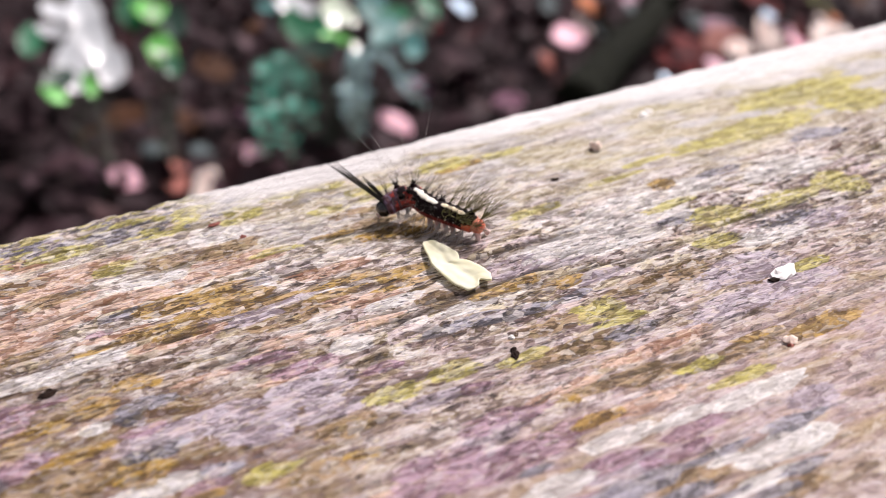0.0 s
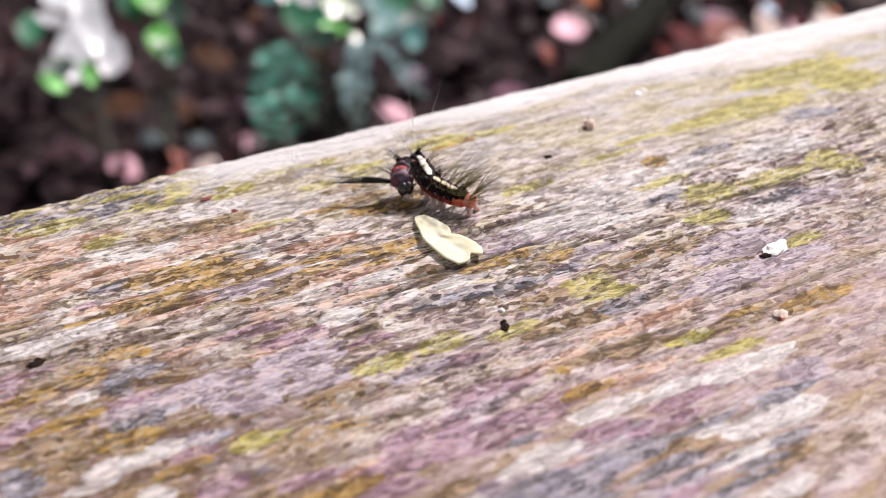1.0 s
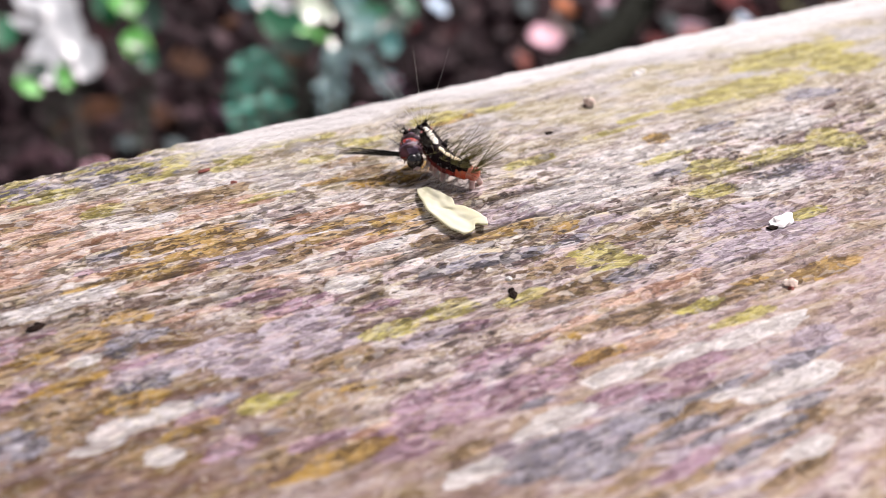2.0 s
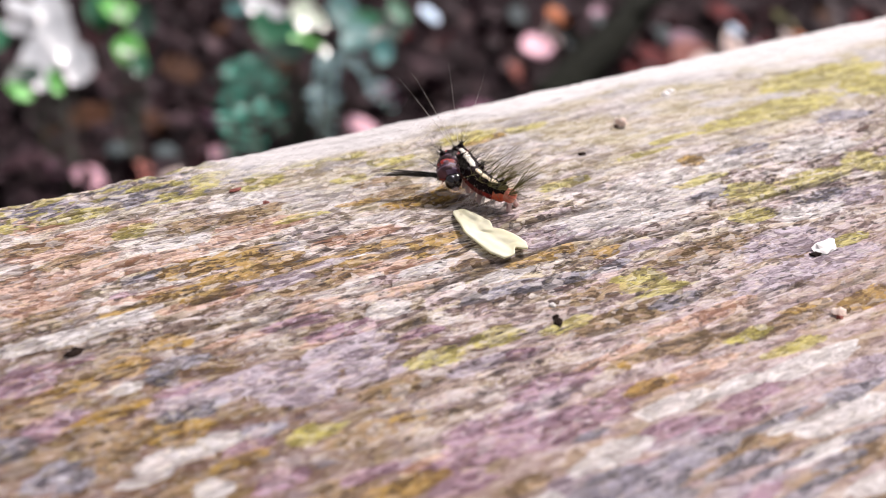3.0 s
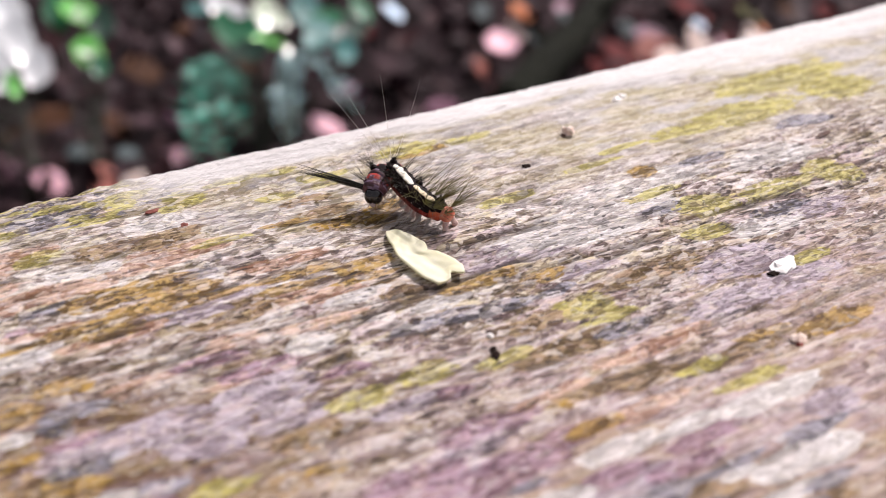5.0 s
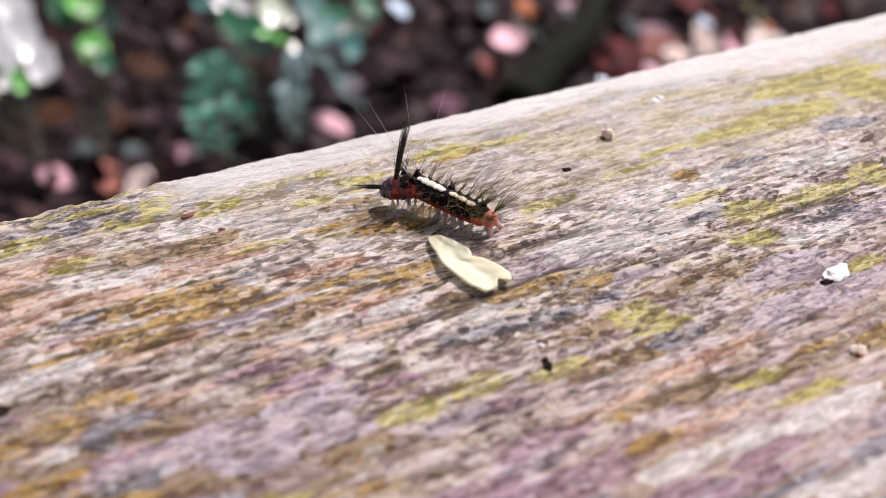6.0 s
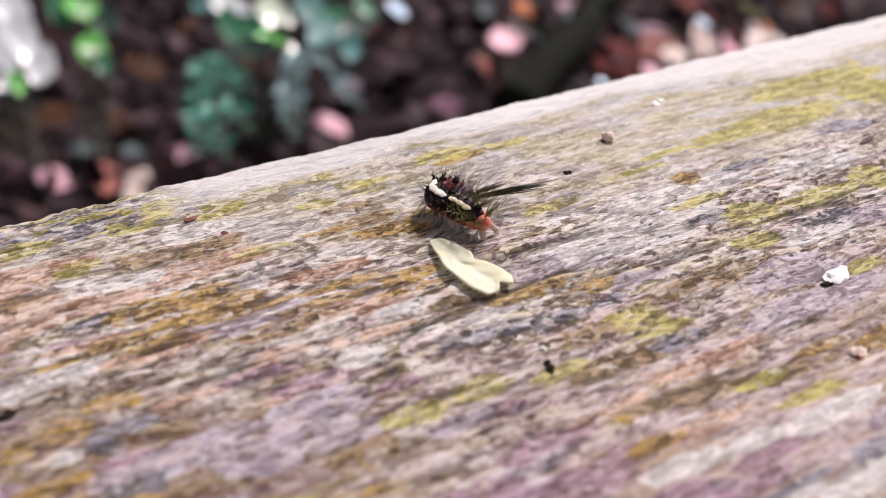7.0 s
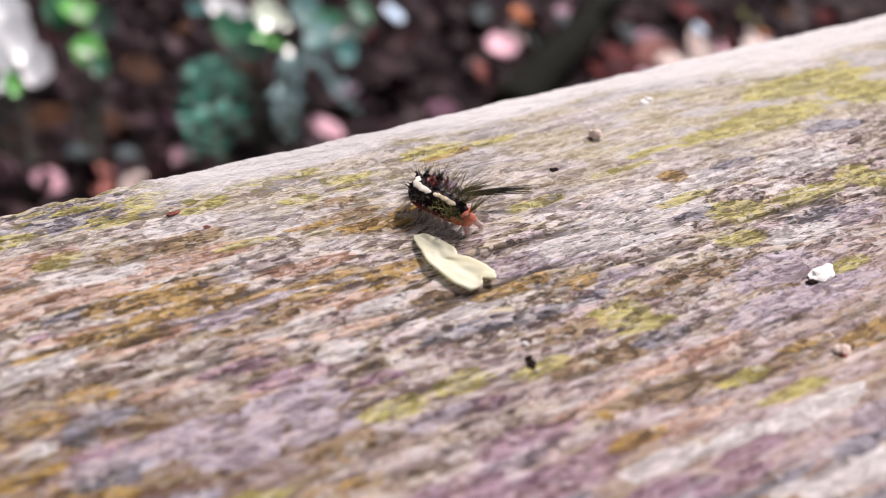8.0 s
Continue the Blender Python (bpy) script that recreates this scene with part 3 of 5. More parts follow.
def build_beam():
    xs = np.concatenate([-np.geomspace(1.05, 0.09, 14), np.arange(-0.078, 0.135, 0.00050), np.geomspace(0.15, 1.05, 14)])
    top = np.concatenate([np.linspace(NEAR, -0.082, 10), np.arange(-0.078, EDGE, 0.00017)])
    py, pz, ny, nz, flat = list(top), [0.0] * len(top), [0.0] * len(top), [1.0] * len(top), list(top)
    for k in range(1, 60):
        a = radians(90) * k / 59
        py.append(EDGE + ROUND * math.sin(a)), pz.append(ROUND * (math.cos(a) - 1))
        ny.append(math.sin(a)), nz.append(math.cos(a)), flat.append(EDGE + ROUND * a)
    for k in range(1, 9):
        py.append(EDGE + ROUND), pz.append(-ROUND - (DEPTH - 2 * ROUND) * k / 8)
        ny.append(1.0), nz.append(0.0), flat.append(flat[-1] + 0.007)
    for y, z, b, c in ((EDGE, -DEPTH, 0, -1), (NEAR, -DEPTH, 0, -1), (NEAR - 0.006, -DEPTH + 0.006, -1, 0), (NEAR - 0.006, -0.006, -1, 0.3)):
        py.append(y), pz.append(z), ny.append(b), nz.append(c), flat.append(flat[-1] + 0.02)
    rows, cols = len(py), len(xs)
    X = np.repeat(xs[None, :], rows, 0)
    F = np.repeat(np.array(flat)[:, None], cols, 1)
    H = relief(X, F)
    wob = 0.0012 * fractal(X / 0.012, F / 0.5, 61, 3) + 0.0009 * fractal(X / 0.0035, F / 0.5, 63, 3) + 0.0022 * fractal(X / 0.06, F / 0.5, 65, 2)
    # splintered flakes along the rim
    rough = np.clip((F - EDGE + 0.004) / 0.006, 0, 1) * (0.45 + 0.55 * np.clip((-0.012 - X) / 0.012, 0, 1))
    H = H + rough * (0.0008 * fractal(X / 0.0022, F / 0.0016, 67, 3) + 0.0006 * fractal(X / 0.0011, F / 0.0009, 69, 2))
    Y = np.array(py)[:, None] + np.array(ny)[:, None] * (H + wob)
    Zz = np.array(pz)[:, None] + np.array(nz)[:, None] * H
    co = np.stack([X, Y, Zz], -1).reshape(-1, 3)
    i = np.arange(rows * cols).reshape(rows, cols)
    j = np.roll(i, -1, 0)
    quads = np.stack([i[:, :-1], i[:, 1:], j[:, 1:], j[:, :-1]], -1).reshape(-1, 4)
    caps = [list(i[::-1, 0]), list(i[:, -1])]
    me = bpy.data.meshes.new("weathered_beam")
    me.vertices.add(len(co)), me.vertices.foreach_set("co", co.ravel())
    loops = np.concatenate([quads.ravel(), np.array(caps[0]), np.array(caps[1])])
    starts = np.concatenate([np.arange(len(quads)) * 4, [len(quads) * 4, len(quads) * 4 + rows]])
    me.loops.add(len(loops)), me.loops.foreach_set("vertex_index", loops)
    me.polygons.add(len(starts)), me.polygons.foreach_set("loop_start", starts)
    me.update(calc_edges=True)
    me.polygons.foreach_set("use_smooth", [True] * len(me.polygons))
    fx, fy = X.ravel(), F.ravel()
    masks = {"lime": blotch(fx, fy, LIME + LIME_FAR, 101), "ochre": blotch(fx, fy, OCHRE + OCHRE_MORE, 131), "tan": blotch(fx, fy, TAN + TAN_AND_SHADOW, 141), "lilac": blotch(fx, fy, LILAC, 161),
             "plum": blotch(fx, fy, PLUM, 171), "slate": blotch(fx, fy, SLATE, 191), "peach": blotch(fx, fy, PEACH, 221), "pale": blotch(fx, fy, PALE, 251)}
    # the rounded rim is worn bare and bleached, with back light painted in white
    rim = np.clip((fy - EDGE + 0.0035) / 0.005, 0, 1) * np.clip((fx + 0.027) / 0.010, 0.0, 1)
    masks["crack"] = cracks(fx, fy)
    masks["rim"] = np.clip((fy - EDGE + 0.0050 + 0.009 * fractal(fx / 0.010, fy / 0.004, 301, 3) + 0.005 * np.clip((fx - 0.04) / 0.03, 0, 1)) / 0.0045, 0, 1) * np.clip((fx + 0.027) / 0.010, 0.0, 1)
    ragged = 0.030 * fractal(fx / 0.030, fy / 0.012, 311, 3)
    masks["film"] = np.clip((fy + 0.010 + ragged) / 0.018, 0, 1) * (1 + 0.4 * np.clip((fx - 0.02) / 0.03, 0, 1)) * np.clip((fx + 0.050) / 0.040, 0.45, 1)
    # brown of the near left, darkened further to paint in its shade
    masks["brown_shade"] = np.clip((-0.007 - fy - 0.18 * fx + ragged) / 0.022, 0, 1) * np.clip((-0.014 - fx + ragged) / 0.028, 0.12, 1)
    masks["near"] = np.clip((-0.024 - fy + ragged) / 0.014, 0, 1) * (1 - 0.9 * masks["brown_shade"])
    masks["calm"] = np.clip(0.52 * np.clip((fx - 0.004 + 0.5 * ragged) / 0.03, 0, 1) * np.clip((fy + 0.016 + 0.5 * ragged) / 0.02, 0, 1) + 0.42 * np.clip((-0.026 - fy + 0.5 * ragged) / 0.02, 0, 1), 0, 0.55)
    masks["pale"] = np.maximum(masks["pale"], rim)
    # dark lichen along the rim where it is not worn
    crust = np.clip((fy - EDGE + 0.008) / 0.004, 0, 1) * np.clip((-0.019 - fx + ragged) / 0.006, 0, 1)
    masks["slate"] = np.maximum(masks["slate"], crust * np.clip(0.38 + 2.6 * fractal(fx / 0.0016, fy / 0.0008, 321, 3), 0, 0.85))
    masks["lime"] = np.maximum(masks["lime"], crust * np.clip(0.26 + 2.4 * fractal(fx / 0.0024, fy / 0.0010, 331, 3), 0, 0.75))
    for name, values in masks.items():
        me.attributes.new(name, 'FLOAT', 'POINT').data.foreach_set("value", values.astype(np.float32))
    me.materials.append(WOOD)
    beam = new("weathered_beam", me)
    tagged(beam, "weathered grey timber beam with moss, lichen and ochre stains", "timber beam")
    for x in (-0.8, 0.8):
        bm = bmesh.new()
        bmesh.ops.create_cube(bm, size=1.0, matrix=pose(x, -0.04, -0.36) @ Matrix.Diagonal((0.10, 0.10, 0.575, 1)))
        bmesh.ops.bevel(bm, geom=bm.edges[:], offset=0.006, segments=2, affect='EDGES')
        part("post", bm, WOOD, beam, "square timber post under the beam", smooth=False)
    return beam


# ---- small litter on the beam ----
def crumb(name, x, y, size, mat, label, category, turn=0.0, seed=1, lift=0.0):
    """A broken bit of bark or wood with chipped facets, lying on the beam."""
    rng = random.Random(seed)
    bm = bmesh.new()
    bmesh.ops.create_icosphere(bm, subdivisions=2, radius=1.0)
    for v in bm.verts:
        k = 1 + 0.65 * noise.noise(v.co * 1.6 + Vector((seed * 3.1, 0, 0))) + rng.uniform(-0.17, 0.17)
        v.co = Vector((v.co.x * k * size[0] / 2, v.co.y * k * size[1] / 2, (v.co.z * k * 0.5 + 0.35) * size[2]))
    ob = part(name, bm, mat, None, "", smooth=False)
    ob.matrix_world = pose(x / 1000, y / 1000, surface(x / 1000, y / 1000) + lift, 0, 0, turn)
    return tagged(ob, label, category)


def build_petal():
    """A pale scrap of petal: a thin curled blade with a bitten side and a forked end."""
    a, b = Vector((-4.4, -1.9, 0)), Vector((-5.5, -15.3, 0))
    axis = (b - a)
    length = axis.length
    axis.normalize()
    side = Vector((-axis.y, axis.x, 0))          # towards larger x
    stations = (0.0, 0.06, 0.2, 0.36, 0.42, 0.48, 0.54, 0.72, 0.86, 1.0)
    reach_hi = (0.45, 0.75, 1.20, 1.50, 1.30, 0.90, 1.70, 2.35, 2.45, 1.75)
    reach_lo = (0.60, 1.00, 1.60, 2.15, 2.45, 2.55, 2.60, 2.55, 2.40, 1.65)
    nu, nv, bm, grid = 56, 16, bmesh.new(), []
    for i in range(nu + 1):
        u = i / nu
        hi, lo = float(np.interp(u, stations, reach_hi)), float(np.interp(u, stations, reach_lo))
        row = []
        for k in range(nv + 1):
            w = k / nv
            s = -lo + (hi + lo) * w
            fork = max(0, u - 0.78) / 0.22
            along = u - 0.085 * fork * math.exp(-((w - 0.70) / 0.16) ** 2) - 0.05 * fork * w
            jag = 0.07 * noise.noise(Vector((u * 16, w * 3, 5))) * abs(2 * w - 1)
            p = a + axis * (along * length) + side * (s + jag)
            curl = 0.40 + 0.62 * (1 - w) ** 1.5 * math.sin(math.pi * min(max(u * 0.95 + 0.05, 0), 1)) + 0.28 * w ** 3
            crease = 0.13 * math.exp(-((w - 0.42 - 0.2 * u) / 0.13) ** 2) * math.exp(-((u - 0.62) / 0.25) ** 2)
            lift = curl - crease + 0.16 * noise.noise(Vector((u * 8, w * 4.5, 8))) + 0.30 * noise.noise(Vector((u * 3.4, w * 1.8, 1))) - 0.25 * max(0, 1 - u / 0.12)
            row.append(bm.verts.new(Vector((p.x - 0.5 * (lift - 0.6), p.y - 0.9 * (lift - 0.6), max(lift, 0.16))) / 1000))
        grid.append(row)
    for i in range(nu):
        for k in range(nv):
            bm.faces.new((grid[i][k], grid[i + 1][k], grid[i + 1][k + 1], grid[i][k + 1]))
    bmesh.ops.recalc_face_normals(bm, faces=bm.faces[:])
    ob = part("petal_scrap", bm, PETAL)
    sol = ob.modifiers.new("thickness", 'SOLIDIFY')
    sol.thickness, sol.offset = 0.00018, 0
    return tagged(ob, "pale yellow-green curled petal scrap with a bitten edge on the beam", "petal")


def build_bits():
    crumb("wood_chip", 26.0, -30.9, (0.0042, 0.0021, 0.0009), CHIP_WHITE, "bleached white splinter of wood lying on the beam", "wood chip", 12, 3)
    crumb("bark_crumb", 23.9, -31.4, (0.0016, 0.0010, 0.0005), CHIP_BLACK, "small black crumb beside the bleached chip", "bark crumb", 0, 8)
    crumb("wood_chip", 30.9, 10.3, (0.0017, 0.0016, 0.0012), CHIP_TAN, "small tan chip with a dark end on the beam", "wood chip", 35, 5)
    crumb("bark_crumb", 29.8, 10.1, (0.0005, 0.0006, 0.0004), CHIP_BROWN, "tiny brown crumb touching the tan chip", "bark crumb", 0, 9)
    crumb("wood_chip", 15.3, -42.3, (0.0014, 0.0016, 0.0009), CHIP_TAN, "tiny pinkish tan chip on mossy wood", "wood chip", 70, 12)
    crumb("bark_crumb", 14.7, -42.9, (0.0007, 0.0007, 0.0004), CHIP_RED, "tiny dark red crumb beside a tan chip", "bark crumb", 0, 13)
    crumb("bark_crumb", -9.9, -28.3, (0.0017, 0.0008, 0.0004), CHIP_BLACK, "black crumb of bark with a pointed end", "bark crumb", 55, 15)
    crumb("bark_crumb", -9.5, -27.4, (0.0009, 0.0006, 0.0004), CHIP_BLACK, "black crumb of bark with a pointed end", "bark crumb", 20, 16)
    crumb("bark_crumb", -52.8, -9.0, (0.0022, 0.0014, 0.0004), CHIP_BLACK, "flat black crumb of bark on pale wood", "bark crumb", 5, 17)
    crumb("bark_flake", -23.9, 17.6, (0.0018, 0.0009, 0.0003), CHIP_RED, "flat rust-red flake of bark on mossy wood", "bark flake", 8, 19)
    crumb("bark_flake", -22.1, 12.7, (0.0008, 0.0008, 0.0003), CHIP_RED, "tiny rust-red flake of bark", "bark flake", 40, 20)
    crumb("bark_crumb", 20.1, 5.4, (0.0011, 0.0010, 0.0004), CHIP_BLACK, "small black crumb of bark on pale grain", "bark crumb", 10, 21)
    crumb("bark_flake", 58.5, -8.3, (0.0036, 0.0008, 0.0003), CHIP_BROWN, "dark red-brown splinter of bark", "bark flake", 12, 22)
    crumb("wood_chip", -8.2, -25.2, (0.0007, 0.0007, 0.0004), CHIP_WHITE, "tiny bleached grain of wood", "wood chip", 0, 23)
    crumb("wood_chip", 44.4, 16.3, (0.0015, 0.0014, 0.0007), CHIP_WHITE, "tiny bleached grain of wood", "wood chip", 0, 24)
    crumb("wood_chip", 46.0, 16.9, (0.0011, 0.0013, 0.0006), CHIP_WHITE, "tiny bleached grain of wood", "wood chip", 0, 25)


# ---- the caterpillar ----
NAMES = ("tail", "a8", "a7", "a6", "a5", "a4", "a3", "a2", "a1", "t3", "t2", "t1", "head")


def hair(bm, root, way, length, thick, bend, mat=0):
    """One tapered bristle of three sides."""
    way = way.normalized()
    side = way.orthogonal().normalized()
    other = way.cross(side)
    rings = []
    for k, (f, w) in enumerate(((0, 1.0), (0.4, 0.8), (0.75, 0.5), (1.0, 0.12))):
        c = root + way * (length * f) + bend * (length * f * f)
        rings.append([bm.verts.new(c + (side * math.cos(a) + other * math.sin(a)) * thick * w) for a in (0.0, 2.094, 4.189)])
    for r, s in zip(rings, rings[1:]):
        for k in range(3):
            bm.faces.new((r[k], r[(k + 1) % 3], s[(k + 1) % 3], s[k])).material_index = mat


def blob(bm, centre, size, mat=0, sub=2):
    made = bmesh.ops.create_icosphere(bm, subdivisions=sub, radius=1.0, matrix=Matrix.Translation(centre) @ Matrix.Diagonal((*size, 1)))
    for f in {f for v in made["verts"] for f in v.link_faces}:
        f.material_index = mat


def stub(bm, top, foot, r1, r2, mat=0):
    """A soft leg: a tapering tube with a rounded foot."""
    way = (foot - top).normalized()
    side = way.orthogonal().normalized()
    other = way.cross(side)
    rings = []
    for f, r in ((0, r1), (0.35, r1 * 0.8), (0.75, r2), (0.92, r2 * 1.25), (1.0, r2 * 0.8)):
        c = top.lerp(foot, f)
        rings.append([bm.verts.new(c + (side * math.cos(a) + other * math.sin(a)) * r) for a in (k * math.tau / 9 for k in range(9))])
    for r, s in zip(rings, rings[1:]):
        for k in range(9):
            bm.faces.new((r[k], r[(k + 1) % 9], s[(k + 1) % 9], s[k])).material_index = mat
    bm.faces.new(rings[-1])


def segment_mesh(radius, length, tall, skins):
    """A plump ring of skin, flatter below; skins gives the colour by the angle from the back."""
    bm, rings, nx, na = bmesh.new(), [], 11, 28
    for i in range(nx):
        x = -1 + 2 * i / (nx - 1)
        r = radius * (1 - 0.10 * x * x - 0.75 * abs(x) ** 9) * (1 - 0.045 * math.exp(-((x - 0.15) / 0.10) ** 2))
        ring = []
        for k in range(na):
            a = math.tau * k / na
            low = 0.74 if math.cos(a) < -0.2 else 1.0
            ring.append(bm.verts.new((x * length / 2, r * math.sin(a), r * tall * low * math.cos(a))))
        rings.append(ring)
    for r, s in zip(rings, rings[1:]):
        for k in range(na):
            f = bm.faces.new((r[k], s[k], s[(k + 1) % na], r[(k + 1) % na]))
            a = abs((math.degrees(math.tau * (k + 0.5) / na) + 180) % 360 - 180)
            f.material_index = next(m for limit, m in skins if a <= limit)
    bm.faces.new(rings[0][::-1]), bm.faces.new(rings[-1])
    bmesh.ops.recalc_face_normals(bm, faces=bm.faces[:])
    return bm


def build_caterpillar():
    """Empty at the tail's foot; each body segment is a rigid piece of its own."""
    mm = 0.001
    root = new("caterpillar")
    tagged(root, "small hairy black caterpillar with red sides and cream spots", "caterpillar")
    rng = random.Random(4)
    pieces = []
    for i, name in enumerate(NAMES):
        if name == "head":
            bm = bmesh.new()
            blob(bm, Vector((0.0, 0.30, 0)) * mm, Vector((0.90, 0.76, 0.98)) * mm, 0, 3)
            blob(bm, Vector((0.0, -0.30, 0)) * mm, Vector((0.90, 0.76, 0.98)) * mm, 0, 3)
            ob = part("head_capsule", bm, HEAD, root, "glossy black head capsule")
            bm = bmesh.new()
            blob(bm, Vector((0.85, 0.0, -0.52)) * mm, Vector((0.30, 0.34, 0.27)) * mm, 0, 2)
            for s in (-1, 1):
                hair(bm, Vector((0.85, 0.35 * s, -0.4)) * mm, Vector((0.7, 0.4 * s, -0.5)), 0.5 * mm, 0.08 * mm, Vector((0, 0, -0.2)))
            part("mouthparts", bm, LEGS, ob)
            pieces.append(ob)
            continue
        thorax = name in ("t1", "t2")
        radius = {"tail": 0.90, "a8": 1.22, "a7": 1.34, "t3": 1.50, "t2": 1.60, "t1": 1.48}.get(name, 1.42) * mm
        if name == "tail":
            bm = segment_mesh(radius, 1.9 * mm, 0.95, [(181, 0)])
            mats = [TAIL, LEGS]
            for f in bm.faces:
                p = f.calc_center_median()
                if p.z < -0.4 * radius:
                    f.material_index = 1
        elif thorax:
            bm = segment_mesh(radius, 2.5 * mm, 1.0, [(99, 0), (114, 1), (181, 2)])
            mats = [GREY, RED, BELLY, BLACK, MAROON, LAVENDER]
            for f in bm.faces:          # red folds behind the neck
                p = f.calc_center_median()
                edge = 0.35 * mm if name == "t2" else -0.25 * mm
                if p.x < edge + 0.25 * mm * math.sin(p.y * 5200) and p.z > -0.3 * radius:
                    f.material_index = 3 if name == "t2" and p.z > 0.9 * radius else 1 if p.z > 0.25 * radius else 4
                elif math.sin(p.x * 6800 + 1.2 * math.sin(p.y * 2600)) > 0.45:       # lavender wrinkles between dark ones
                    f.material_index = 5
        else:
            bm = segment_mesh(radius, 1.85 * mm, 1.0, [({"t3": 40, "a1": 56, "a8": 56}.get(name, 78), 0), (122, 1), (181, 2)])
            mats = [BLACK, ORANGE if name == "a8" else RED if name in ("a7", "t3") else MAROON, BELLY]
        # warts along the back and sides
        warts = []
        for s in (-1, 1):
            for a, size in ((22 if name == "t3" else 40, 0.19), (56, 0.18), (100, 0.10)):
                c = Vector((0.1 * mm, s * radius * math.sin(radians(a)), radius * math.cos(radians(a))))
                if name == "tail":
                    c.x -= 0.35 * mm
                warts.append((c, s, a))
                if name in ("a4", "a8") and a < 50:
                    size = 0.5
                if name in ("t3", "t2") and a < 50:
                    size = 0.46
                blob(bm, c * 0.97, Vector((size, size * 0.9, size * 0.9)) * mm, 3 if name == "t2" and a < 50 else 1 if a == 100 and name != "tail" else 0, 2)
        ob = part("body_segment", bm, mats, root, "orange-red tail end" if name == "tail" else "grey-purple front segment" if thorax else "black segment with a red side stripe")
        pieces.append(ob)
        # cream marks on the back
        if name in ("a1", "a2", "a3", "a5", "a6", "a7"):
            bm = bmesh.new()
            blob(bm, Vector((0, 0, radius * 1.0)), Vector((1.0, 0.42, 0.12) if name in ("a1", "a2", "a3") else (0.72, 0.30, 0.10)) * mm, 0, 3)
            for v in bm.verts:
                v.co.y *= 1 + 0.6 * noise.noise(Vector((v.co.x * 2600, i * 3.7, 0 if v.co.y > 0 else 9)))
            part("back_spot", bm, CREAM if name in ("a1", "a2", "a3") else YOLK, ob, "cream spot" if name in ("a1", "a2", "a3") else "yellow-cream spot")
        if name in ("a1", "a2", "a3", "a4", "a5", "a6", "a7"):
            for s in (-1, 1):
                bm = bmesh.new()
                blob(bm, Vector((0.42 * mm, s * radius * 0.93, radius * 0.34)), Vector((0.10, 0.07, 0.09)) * mm, 0, 1)
                part("side_fleck", bm, HAIR_PALE, ob)
        # legs
        if name in ("a3", "a4", "a5", "a6", "tail"):
            for s in (-1, 1):
                bm = bmesh.new()
                foot = -2.15 if name != "tail" else -1.78
                back = 0.0 if name != "tail" else -0.75
                stub(bm, Vector((back * 0.5, s * 0.55, -0.55)) * mm, Vector((back, s * (0.80 if name != "tail" else 1.0), foot)) * mm, (0.48 if name != "tail" else 0.42) * mm, (0.28 if name != "tail" else 0.32) * mm)
                part("proleg", bm, LEGS, ob, "pale fleshy proleg")
        if name in ("t1", "t2", "t3"):
            for s in (-1, 1):
                bm = bmesh.new()
                stub(bm, Vector((0, s * 0.55, -0.8)) * mm, Vector((0.25, s * 0.80, -1.75)) * mm, 0.20 * mm, 0.08 * mm)
                part("leg", bm, LEGS, ob, "thin pale jointed leg")
        # bristles, dark on the back, pale along the sides
        dark, black, pale = bmesh.new(), bmesh.new(), bmesh.new()
        rear = name in ("tail", "a8", "a7", "a6", "a5")
        for c, s, a in warts:
            out = Vector((0, c.y, c.z)).normalized()
            if a < 95:
                count = ({"tail": 30, "a8": 32, "a7": 22, "a6": 12, "a5": 6}[name] if a == 40 else 3) if rear else 15 if thorax else 8
                for _ in range(count):
                    way = out + Vector((rng.uniform(-0.55, 0.3) - (0.45 if rear else 0.0), rng.uniform(-0.45, 0.45), rng.uniform(-0.2, 0.4)))
                    if rear and a == 40:
                        way += Vector((-0.25, -0.15 * out.y, rng.uniform(0.0, 0.45)))
                    long = rng.uniform(2.6, 7.0) if rear else rng.uniform(1.0, 3.2) if thorax else rng.uniform(1.0, 3.2)
                    hair(dark if rear and a == 40 else black, c, way, long * mm, rng.uniform(0.018, 0.036) * mm if rear and a == 40 else rng.uniform(0.011, 0.020) * mm, Vector((rng.uniform(-0.12, 0.05), 0, -0.06)))
            else:
                for _ in range(16):
                    way = out + Vector((rng.uniform(-0.6, 0.6), rng.uniform(-0.2, 0.2), rng.uniform(-0.75, 0.15)))
                    hair(pale, c, way, rng.uniform(1.0, 2.8) * mm, rng.uniform(0.018, 0.032) * mm, Vector((0, 0, -0.12)))
        if name in ("t3", "t2", "a4", "a8"):
            for c, s, a in warts:
                for _ in range(18 if a < 50 else 0):
                    way = Vector((rng.uniform(-0.9, 0.9), c.y / radius + rng.uniform(-0.8, 0.8), 1.0))
                    hair(black, c * 1.1, way, rng.uniform(0.4, 0.85) * mm, 0.05 * mm, Vector((0, 0, 0)))
        if rear:
            tagged(part("back_bristles", dark, HAIR_DARK, ob, "dark olive bristles"), kind="stuff")
        else:
            dark.free()
        tagged(part("bristles", black, HAIR_BLACK, ob, "fine black bristles"), kind="stuff")
        tagged(part("side_bristles", pale, HAIR_PALE, ob, "pale side bristles"), kind="stuff")
    # two long dark hair pencils that spring from behind the head
    for s in (1, -1):
        bm = bmesh.new()
        for _ in range(64):
            way = Vector((1, rng.uniform(-0.045, 0.045), rng.uniform(-0.045, 0.045)))
